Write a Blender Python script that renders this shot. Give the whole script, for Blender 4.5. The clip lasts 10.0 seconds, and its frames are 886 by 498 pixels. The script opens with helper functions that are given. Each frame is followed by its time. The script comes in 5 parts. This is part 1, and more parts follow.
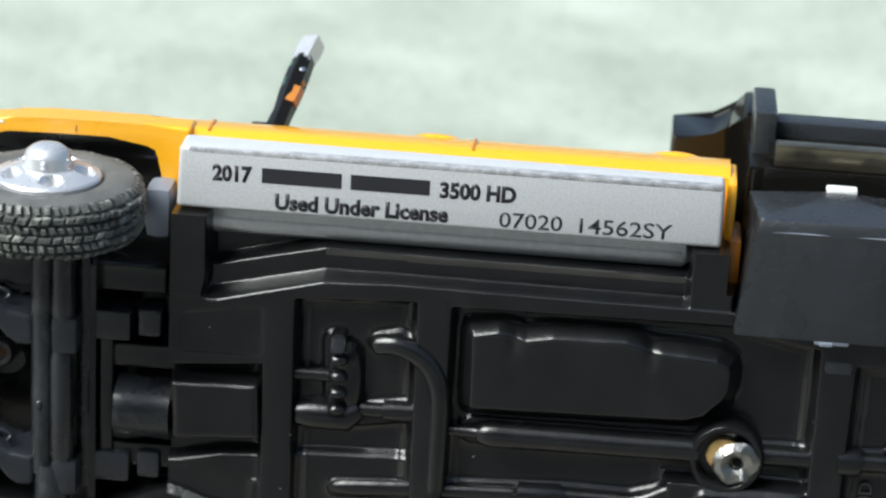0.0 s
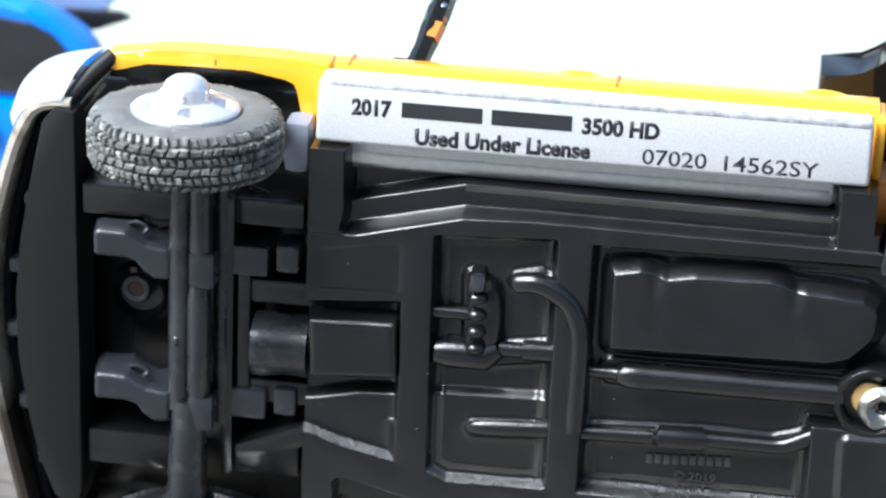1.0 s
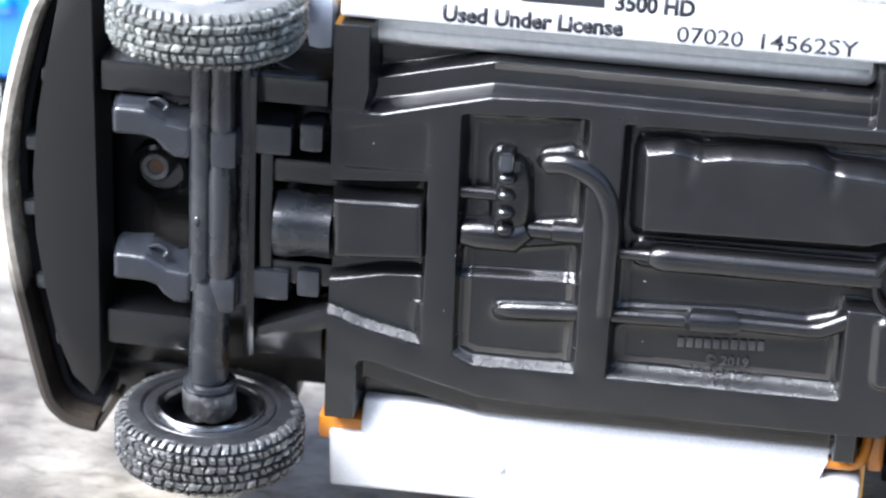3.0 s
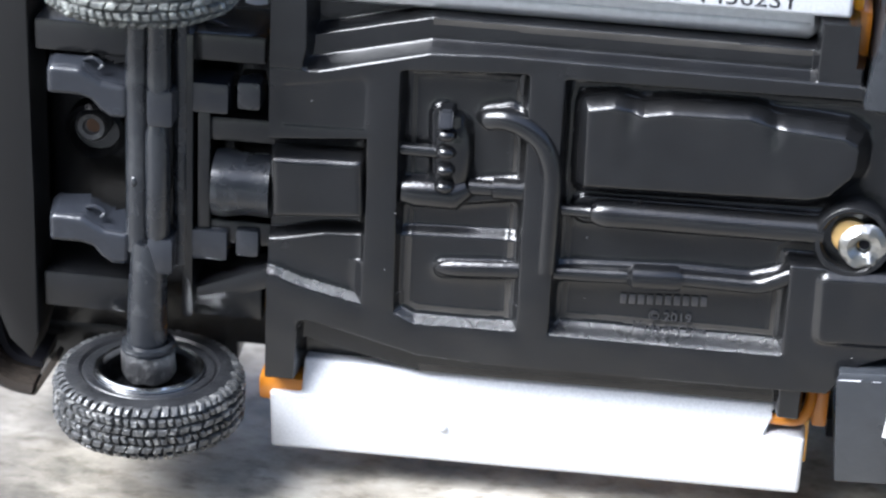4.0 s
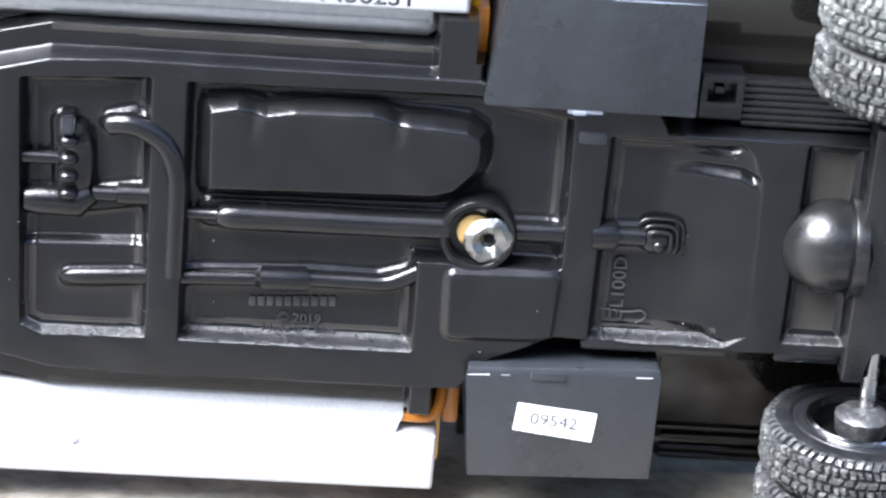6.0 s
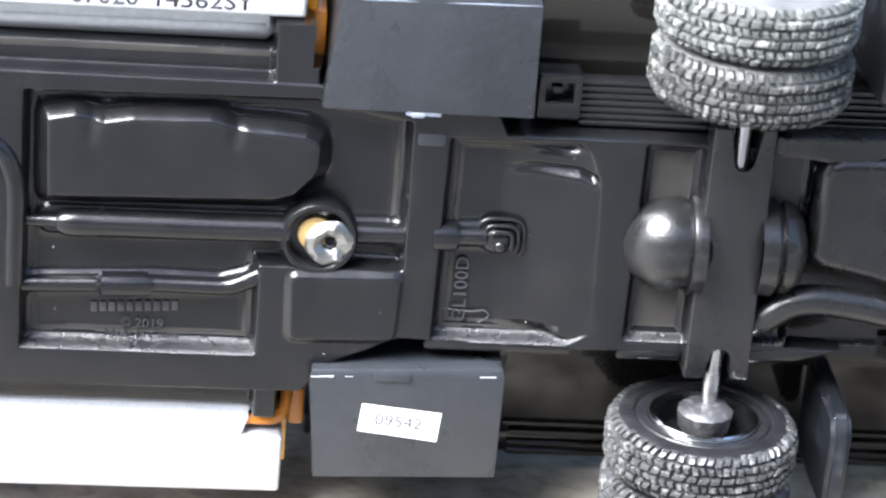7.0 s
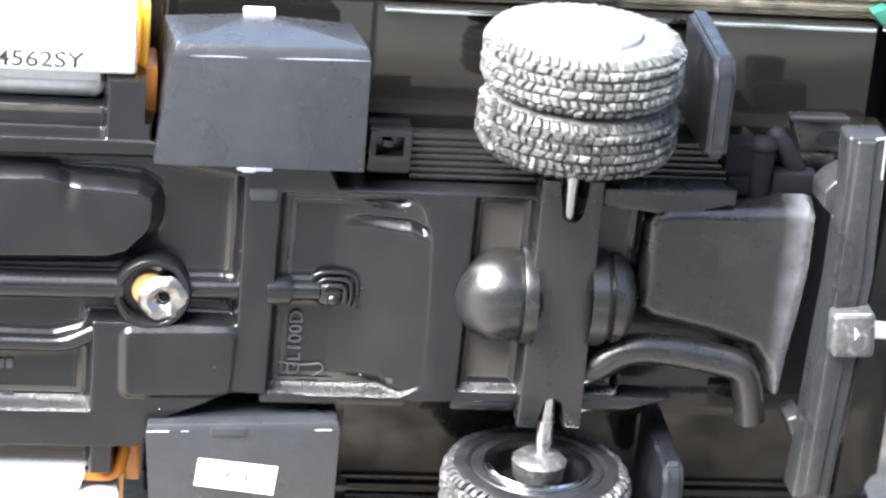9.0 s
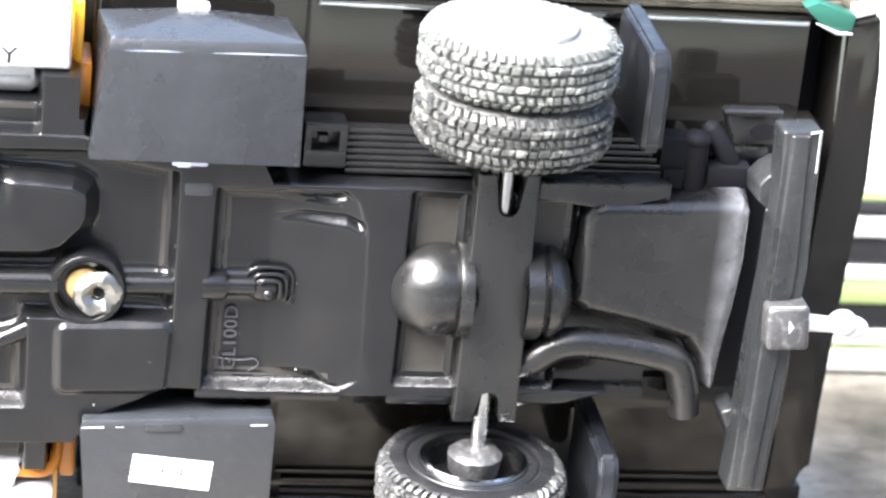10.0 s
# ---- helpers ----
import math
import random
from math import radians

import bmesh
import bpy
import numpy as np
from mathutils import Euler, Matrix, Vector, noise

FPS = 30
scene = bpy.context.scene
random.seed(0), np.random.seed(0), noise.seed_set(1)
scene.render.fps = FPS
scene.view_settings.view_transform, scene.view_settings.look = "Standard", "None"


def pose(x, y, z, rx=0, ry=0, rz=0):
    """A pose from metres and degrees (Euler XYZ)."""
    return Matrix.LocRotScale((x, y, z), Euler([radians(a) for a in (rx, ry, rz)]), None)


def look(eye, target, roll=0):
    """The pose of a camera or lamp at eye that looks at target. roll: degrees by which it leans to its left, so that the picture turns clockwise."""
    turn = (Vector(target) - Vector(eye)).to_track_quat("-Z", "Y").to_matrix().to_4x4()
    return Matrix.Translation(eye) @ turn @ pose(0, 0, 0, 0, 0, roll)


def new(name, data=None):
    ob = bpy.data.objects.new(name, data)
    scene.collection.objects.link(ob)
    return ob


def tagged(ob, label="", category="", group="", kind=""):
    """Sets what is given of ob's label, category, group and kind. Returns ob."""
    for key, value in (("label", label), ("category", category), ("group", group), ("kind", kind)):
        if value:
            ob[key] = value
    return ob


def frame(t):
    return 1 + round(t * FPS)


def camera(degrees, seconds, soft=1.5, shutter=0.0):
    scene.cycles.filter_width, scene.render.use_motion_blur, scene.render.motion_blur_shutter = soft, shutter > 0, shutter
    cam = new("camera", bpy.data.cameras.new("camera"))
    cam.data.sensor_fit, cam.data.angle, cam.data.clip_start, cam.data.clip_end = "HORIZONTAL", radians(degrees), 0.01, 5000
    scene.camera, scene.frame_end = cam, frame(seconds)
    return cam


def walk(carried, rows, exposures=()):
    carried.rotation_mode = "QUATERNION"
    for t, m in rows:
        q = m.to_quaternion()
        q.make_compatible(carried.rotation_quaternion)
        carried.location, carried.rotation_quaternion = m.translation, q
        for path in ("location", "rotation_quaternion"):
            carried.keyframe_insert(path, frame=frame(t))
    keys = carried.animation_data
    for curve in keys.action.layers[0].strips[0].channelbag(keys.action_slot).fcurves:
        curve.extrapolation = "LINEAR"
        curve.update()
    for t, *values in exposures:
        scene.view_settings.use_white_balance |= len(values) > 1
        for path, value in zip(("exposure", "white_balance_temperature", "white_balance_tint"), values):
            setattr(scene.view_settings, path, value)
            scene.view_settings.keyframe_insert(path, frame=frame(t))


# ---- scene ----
# ---- camera ----
cam = camera(18.292, 10.0, soft=2.3)
cam.data.dof.use_dof = True
cam.data.dof.focus_distance = 0.166
cam.data.dof.aperture_fstop = 60.0
PATH = [
    (0, -0.00804, -0.15628, 0.09143, 69.425, -2.859, 4.977),
    (0.2, -0.00758, -0.15597, 0.09061, 69.195, -2.704, 5.246),
    (0.5, -0.00689, -0.15551, 0.08938, 69.140, -2.568, 5.893),
    (0.8, -0.00746, -0.15510, 0.08881, 68.743, -2.392, 7.137),
    (1, -0.00784, -0.15483, 0.08843, 68.770, -2.299, 7.975),
    (1.2, -0.00823, -0.15399, 0.08834, 67.872, -2.156, 8.627),
    (1.5, -0.00882, -0.15274, 0.08820, 67.322, -2.053, 8.686),
    (1.7, -0.00913, -0.15234, 0.08830, 66.865, -2.006, 8.667),
    (2, -0.00960, -0.15173, 0.08846, 66.089, -2.085, 8.602),
    (2.2, -0.00967, -0.15147, 0.08872, 66.118, -2.276, 8.395),
    (2.5, -0.00977, -0.15107, 0.08910, 65.926, -2.246, 8.325),
    (2.7, -0.00978, -0.15084, 0.08890, 65.876, -2.269, 8.257),
    (3.8, -0.00986, -0.14957, 0.08782, 64.842, -2.517, 7.331),
    (4, -0.00987, -0.14934, 0.08762, 64.918, -2.393, 6.793),
    (4.2, -0.00961, -0.14950, 0.08702, 65.140, -2.549, 6.350),
    (4.5, -0.00922, -0.14975, 0.08613, 65.469, -2.752, 5.473),
    (4.8, -0.00941, -0.14950, 0.08666, 65.302, -2.910, 4.349),
    (5, -0.00954, -0.14934, 0.08701, 65.189, -3.108, 3.589),
    (5.2, -0.00948, -0.14962, 0.08661, 65.437, -3.395, 2.647),
    (5.5, -0.00940, -0.15003, 0.08600, 65.808, -3.637, 1.467),
    (5.7, -0.00974, -0.15004, 0.08580, 66.017, -3.745, -0.040),
    (6, -0.01025, -0.15006, 0.08551, 66.159, -4.044, -1.185),
    (6.2, -0.00980, -0.14991, 0.08596, 66.051, -4.139, -1.871),
    (7.3, -0.00729, -0.14908, 0.08840, 65.475, -4.331, -4.107),
    (7.5, -0.00684, -0.14893, 0.08885, 65.374, -4.348, -4.254),
    (7.8, -0.00656, -0.15019, 0.08881, 66.012, -4.297, -4.615),
    (8, -0.00638, -0.15103, 0.08879, 66.839, -4.314, -5.081),
    (8.2, -0.00631, -0.15114, 0.08844, 66.930, -4.493, -5.423),
    (8.5, -0.00621, -0.15131, 0.08792, 67.151, -4.625, -6.181),
    (9, -0.00579, -0.15141, 0.08749, 67.332, -4.687, -6.542),
    (9.5, -0.00646, -0.15137, 0.08771, 67.258, -4.788, -6.863),
    (9.7, -0.00676, -0.15117, 0.08773, 67.234, -4.860, -7.241),
    (10, -0.00722, -0.15086, 0.08776, 67.195, -5.252, -8.309),
]
EXPOSURES = [
    (0.0, -0.05, 6170, 2), (0.5, 0.22, 6040, 3), (1.0, 0.80, 5830, 6), (1.5, 1.40, 5780, 10), (2.0, 1.69, 5790, 10), (2.7, 1.64, 5790, 10), (4.0, 1.25, 5780, 9),
    (5.0, 1.21, 5790, 9), (6.0, 1.43, 5800, 10), (7.5, 1.89, 6040, 10), (9.0, 2.25, 6280, 11), (10.0, 2.29, 6360, 11),
]
walk(cam, [(t, pose(x, y, z, rx, ry, rz)) for t, x, y, z, rx, ry, rz in PATH], EXPOSURES)

# ---- world and light ----
world = bpy.data.worlds.new("overcast_sky")
scene.world = world
world.use_nodes = True
wn = world.node_tree.nodes
sky = wn.new("ShaderNodeTexSky")
sky.sky_type = "NISHITA"
sky.sun_disc = False
sky.sun_elevation = radians(50.6)
sky.sun_rotation = radians(238.6)
sky.dust_density = 5.0
wn["Background"].inputs["Strength"].default_value = 0.15
world.node_tree.links.new(sky.outputs[0], wn["Background"].inputs["Color"])
sun = new("sun", bpy.data.lights.new("sun", "SUN"))
sun.data.energy, sun.data.angle, sun.data.color = 5.2, radians(38), (1.0, 0.99, 0.98)
sun.matrix_world = look((-0.54, -0.33, 0.77), (0, 0, 0))

# ---- materials ----


def material(name, base, rough=0.4, metal=0.0, vary=0.25, grain=900.0, bump=0.05, coat=0.0, spec=0.5, stain=None, stain_amount=0.3, stain_scale=120.0, wave=0.0):
    """A surface with mottling at two scales, a fine relief and optional worn patches of another colour."""
    m = bpy.data.materials.new(name)
    m.use_nodes = True
    nt = m.node_tree
    bs = nt.nodes["Principled BSDF"]
    co = nt.nodes.new("ShaderNodeTexCoord")

    def noise_tex(scale, detail=4.0):
        n = nt.nodes.new("ShaderNodeTexNoise")
        n.inputs["Scale"].default_value, n.inputs["Detail"].default_value = scale, detail
        nt.links.new(co.outputs["Object"], n.inputs["Vector"])
        return n

    def mix(fac, a, b):
        x = nt.nodes.new("ShaderNodeMix")
        x.data_type = "RGBA"
        for sock, val in ((x.inputs[0], fac), (x.inputs[6], a), (x.inputs[7], b)):
            if isinstance(val, bpy.types.NodeSocket):
                nt.links.new(val, sock)
            else:
                sock.default_value = val
        return x.outputs[2]

    def ramp(sock, lo, hi):
        r = nt.nodes.new("ShaderNodeMapRange")
        r.inputs[1].default_value, r.inputs[2].default_value = lo, hi
        nt.links.new(sock, r.inputs[0])
        return r.outputs[0]

    fine, broad = noise_tex(grain), noise_tex(grain / 9, 3.0)
    dark = tuple(c * (1 - vary) for c in base) + (1,)
    light = tuple(min(1, c * (1 + vary)) for c in base) + (1,)
    col = mix(ramp(broad.outputs[0], 0.3, 0.7), dark, light)
    col = mix(ramp(fine.outputs[0], 0.25, 0.9), col, tuple(base) + (1,))
    if stain:
        st = noise_tex(stain_scale, 6.0)
        amt = nt.nodes.new("ShaderNodeMath")
        amt.operation = "MULTIPLY"
        amt.inputs[1].default_value = stain_amount
        nt.links.new(ramp(st.outputs[0], 0.52, 0.68), amt.inputs[0])
        col = mix(amt.outputs[0], col, tuple(stain) + (1,))
    nt.links.new(col, bs.inputs["Base Color"])
    rr = nt.nodes.new("ShaderNodeMapRange")
    rr.inputs[3].default_value, rr.inputs[4].default_value = max(0.02, rough * 0.7), min(1, rough * 1.4)
    nt.links.new(broad.outputs[0], rr.inputs[0])
    nt.links.new(rr.outputs[0], bs.inputs["Roughness"])
    bs.inputs["Metallic"].default_value = metal
    bs.inputs["Coat Weight"].default_value = coat
    bs.inputs["Coat Roughness"].default_value = 0.06
    bs.inputs["Specular IOR Level"].default_value = spec
    if bump:
        bp = nt.nodes.new("ShaderNodeBump")
        bp.inputs["Strength"].default_value, bp.inputs["Distance"].default_value = bump, 0.0002
        nt.links.new(fine.outputs[0], bp.inputs["Height"])
        nt.links.new(bp.outputs[0], bs.inputs["Normal"])
        if wave:
            soft_wave = noise_tex(420.0, 1.0)
            bw = nt.nodes.new("ShaderNodeBump")
            bw.inputs["Strength"].default_value, bw.inputs["Distance"].default_value = wave, 0.0008
            nt.links.new(soft_wave.outputs[0], bw.inputs["Height"])
            nt.links.new(bw.outputs[0], bp.inputs["Normal"])
    return m


BLACK = material("black_moulded_plastic", (0.0066, 0.0069, 0.0077), 0.225, vary=0.3, grain=4200, bump=0.10, stain=(0.018, 0.016, 0.0135), stain_amount=0.2, stain_scale=210, spec=0.56, wave=0.06)
# rough wall texture; its pale speckle paints in the glints
TEXTURED_GLINT = material("textured_glinting_wall", (0.008, 0.0085, 0.0095), 0.26, vary=0.5, grain=8000, bump=0.55, stain=(0.07, 0.07, 0.075), stain_amount=0.4, stain_scale=4000, spec=0.9)
MATT = material("matt_moulded_floor", (0.037, 0.0345, 0.031), 0.48, vary=0.25, grain=4200, bump=0.12, stain=(0.055, 0.05, 0.042), stain_amount=0.4, stain_scale=260, spec=0.45)
HOUSING = material("dull_black_housing", (0.0100, 0.0102, 0.0104), 0.27, vary=0.3, grain=4200, bump=0.1, stain=(0.022, 0.021, 0.02), stain_amount=0.4, stain_scale=300, spec=0.65, wave=0.05)
GREY = material("dark_grey_plastic", (0.026, 0.0287, 0.033), 0.27, vary=0.2, grain=2500, bump=0.2, stain=(0.05, 0.054, 0.062), stain_amount=0.16, stain_scale=900)
LUG = material("blue_grey_moulded_plastic", (0.0175, 0.0195, 0.0245), 0.24, vary=0.2, grain=2500, bump=0.15, stain=(0.035, 0.038, 0.045), stain_amount=0.2, stain_scale=900, spec=0.6)
GLOSS = material("gloss_black_plastic", (0.008, 0.0075, 0.0068), 0.07, vary=0.3, grain=700, bump=0.01, spec=0.32)
SILVER = material("silver_metallic_paint", (0.58, 0.59, 0.61), 0.36, metal=0.15, vary=0.16, grain=60000, bump=0.16)
STEPMETAL = material("satin_silver_step", (0.55, 0.56, 0.57), 0.33, metal=0.75, vary=0.12, grain=20000, bump=0.08)
GRAINY = material("grainy_thin_silver_paint", (0.50, 0.50, 0.52), 0.42, metal=0.4, vary=0.5, grain=16000, bump=0.3, stain=(0.12, 0.12, 0.14), stain_amount=0.6, stain_scale=11000)
# the marks' plastic is lightened to imitate light caught on their tops
MARK = material("raised_mark_lit", (0.038, 0.038, 0.041), 0.22, vary=0.2, grain=4200, bump=0.1, spec=0.7)
YELLOW = material("amber_yellow_paint", (0.9, 0.43, 0.014), 0.28, vary=0.08, grain=800, bump=0.02, coat=0.7)
ORANGE = material("amber_moulded_plastic", (0.48, 0.17, 0.012), 0.3, vary=0.3, grain=600, bump=0.05, coat=0.3)
# tyre rubber in shaded (dark) and lit, dusty (pale) copies
SHADERUBBER = material("shaded_tyre_rubber", (0.012, 0.0125, 0.014), 0.3, vary=0.35, grain=3500, bump=0.3, stain=(0.03, 0.03, 0.03), stain_amount=0.5, stain_scale=500, spec=0.6)
SHADETREAD = material("shaded_tread_rubber", (0.046, 0.047, 0.048), 0.34, vary=0.6, grain=2600, bump=0.5, stain=(0.30, 0.30, 0.285), stain_amount=0.6, stain_scale=1600, spec=0.7)
RUBBER = material("tyre_rubber", (0.045, 0.046, 0.05), 0.38, vary=0.35, grain=3500, bump=0.3, stain=(0.07, 0.07, 0.07), stain_amount=0.6, stain_scale=500)
LITRUBBER = material("dusty_lit_tyre_rubber", (0.115, 0.117, 0.113), 0.55, vary=0.35, grain=3500, bump=0.3, stain=(0.16, 0.16, 0.155), stain_amount=0.6, stain_scale=500)
LITTREAD = material("dusty_lit_tread_rubber", (0.095, 0.10, 0.094), 0.46, vary=0.6, grain=2200, bump=0.45, stain=(0.36, 0.375, 0.345), stain_amount=0.8, stain_scale=1300, spec=0.6)
DULLTREAD = material("mid_grey_tread_rubber", (0.045, 0.047, 0.045), 0.44, vary=0.6, grain=2200, bump=0.45, stain=(0.25, 0.25, 0.23), stain_amount=0.7, stain_scale=1300, spec=0.6)
CHROME = material("bright_chrome", (0.82, 0.84, 0.86), 0.14, metal=1.0, vary=0.05, grain=900, bump=0.04)
RIM = material("silver_plated_plastic", (0.72, 0.73, 0.76), 0.26, metal=0.6, vary=0.06, grain=1500, bump=0.06)
ZINC = material("zinc_rivet", (0.31, 0.31, 0.30), 0.33, metal=1.0, vary=0.25, grain=1800, bump=0.5)
BRASS = material("brass_post", (0.75, 0.5, 0.2), 0.35, metal=0.7, vary=0.3, grain=1500, bump=0.2)
STEEL = material("steel_pin", (0.55, 0.55, 0.53), 0.25, metal=1.0, vary=0.15, grain=1500, bump=0.1)
AXLE = material("worn_black_plastic", (0.0125, 0.014, 0.017), 0.26, vary=0.4, grain=3000, bump=0.15, stain=(0.06, 0.063, 0.065), stain_amount=0.35, stain_scale=700, spec=0.6)
NOSE = material("dark_reflection_bumper_metal", (0.035, 0.029, 0.024), 0.24, metal=0.2, vary=0.3, grain=1500, bump=0.3, stain=(0.03, 0.025, 0.02), stain_amount=0.6, stain_scale=900)
WORN = material("worn_grey_metal", (0.085, 0.085, 0.088), 0.38, metal=0.5, vary=0.5, grain=2500, bump=0.5, stain=(0.27, 0.27, 0.27), stain_amount=0.5, stain_scale=1900)
BAR = material("scratched_grey_plastic", (0.020, 0.0215, 0.0228), 0.28, vary=0.3, grain=1800, bump=0.2, stain=(0.05, 0.052, 0.054), stain_amount=0.35, stain_scale=2200)
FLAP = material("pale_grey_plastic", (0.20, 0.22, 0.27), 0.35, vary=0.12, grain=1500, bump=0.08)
RUST = material("rusty_rivet_core", (0.10, 0.05, 0.025), 0.6, vary=0.4, grain=3000, bump=0.4)
PAPER = material("white_sticker_paper", (0.82, 0.82, 0.82), 0.6, vary=0.03, grain=3000, bump=0.03)
INK = material("black_print", (0.02, 0.02, 0.025), 0.5, vary=0.1, grain=3000, bump=0.0)
FAINT = material("faded_grey_print", (0.09, 0.09, 0.1), 0.6, vary=0.5, grain=3000, bump=0.0)
SPECK = material("dust_flake", (0.75, 0.6, 0.35), 0.7, vary=0.2, grain=3000, bump=0.0)
BLUE = material("bright_blue_paint", (0.01, 0.20, 0.78), 0.25, vary=0.08, grain=600, bump=0.0, coat=0.5)
SKID = material("smooth_dull_black_plastic", (0.0078, 0.0075, 0.0077), 0.45, vary=0.15, grain=300, bump=0.0, spec=0.4)
SOOT = material("matt_black_plastic", (0.009, 0.009, 0.0115), 0.6, vary=0.2, grain=500, bump=0.0, spec=0.1)
CRACK = material("dark_crack_dirt", (0.05, 0.042, 0.034), 0.9, vary=0.4, grain=900, bump=0.0, spec=0.1)
WINDOW = material("dark_tinted_plastic", (0.02, 0.021, 0.024), 0.2, vary=0.2, grain=500, bump=0.0)
WHITE = material("white_paint", (0.78, 0.79, 0.77), 0.35, vary=0.05, grain=600, bump=0.0)
GREEN = material("pale_green_paint", (0.38, 0.48, 0.2), 0.35, vary=0.15, grain=500, bump=0.0)
# gold metal: painted glints on the bed lip, real wear on the bumper ridge
GOLDGLINT_WEAR = material("gold_glints_and_wear", (0.20, 0.18, 0.13), 0.22, metal=0.8, vary=0.5, grain=900, bump=0.1, stain=(0.02, 0.02, 0.018), stain_amount=0.7, stain_scale=500)
FLAPBLACK = material("scuffed_flap_plastic", (0.0085, 0.0097, 0.012), 0.3, vary=0.25, grain=2500, bump=0.12, stain=(0.05, 0.053, 0.06), stain_amount=0.3, stain_scale=800)
PALEBLUE = material("pale_blue_paint", (0.30, 0.42, 0.78), 0.3, vary=0.1, grain=600, bump=0.0, coat=0.4)
TEAL = material("teal_paint", (0.016, 0.085, 0.062), 0.3, vary=0.15, grain=500, bump=0.0)


def scuffed(name, source, start, end, colour, axis=0, gain=1.0):
    """The same plastic with a pale, patchy scuff that grows towards one end of the part (metres along an axis)."""
    m = source.copy()
    m.name = name
    nt = m.node_tree
    bs = nt.nodes["Principled BSDF"]
    old = bs.inputs["Base Color"].links[0].from_socket
    co = nt.nodes.new("ShaderNodeTexCoord")
    sep = nt.nodes.new("ShaderNodeSeparateXYZ")
    nt.links.new(co.outputs["Object"], sep.inputs[0])
    along = nt.nodes.new("ShaderNodeMapRange")
    along.inputs[1].default_value, along.inputs[2].default_value = start, end
    nt.links.new(sep.outputs[axis], along.inputs[0])
    along.inputs[4].default_value = gain
    patch = nt.nodes.new("ShaderNodeTexNoise")
    patch.inputs["Scale"].default_value, patch.inputs["Detail"].default_value = 900.0, 7.0
    nt.links.new(co.outputs["Object"], patch.inputs["Vector"])
    mul = nt.nodes.new("ShaderNodeMath")
    mul.operation = "MULTIPLY"
    mul.use_clamp = True
    nt.links.new(along.outputs[0], mul.inputs[0])
    nt.links.new(patch.outputs[0], mul.inputs[1])
    x = nt.nodes.new("ShaderNodeMix")
    x.data_type = "RGBA"
    x.inputs[7].default_value = (*colour, 1)
    nt.links.new(mul.outputs[0], x.inputs[0])
    nt.links.new(old, x.inputs[6])
    nt.links.new(x.outputs[2], bs.inputs["Base Color"])
    return m


SCUFF = scuffed("scuffed_black_plastic", HOUSING, 0.0375, 0.0396, (0.30, 0.31, 0.34))
# pale worn bumper; the dark end is a reflection put into the colour
TRIM = scuffed("worn_satin_bumper", NOSE, -0.0065, -0.0035, (0.44, 0.40, 0.34), axis=1, gain=1.7)


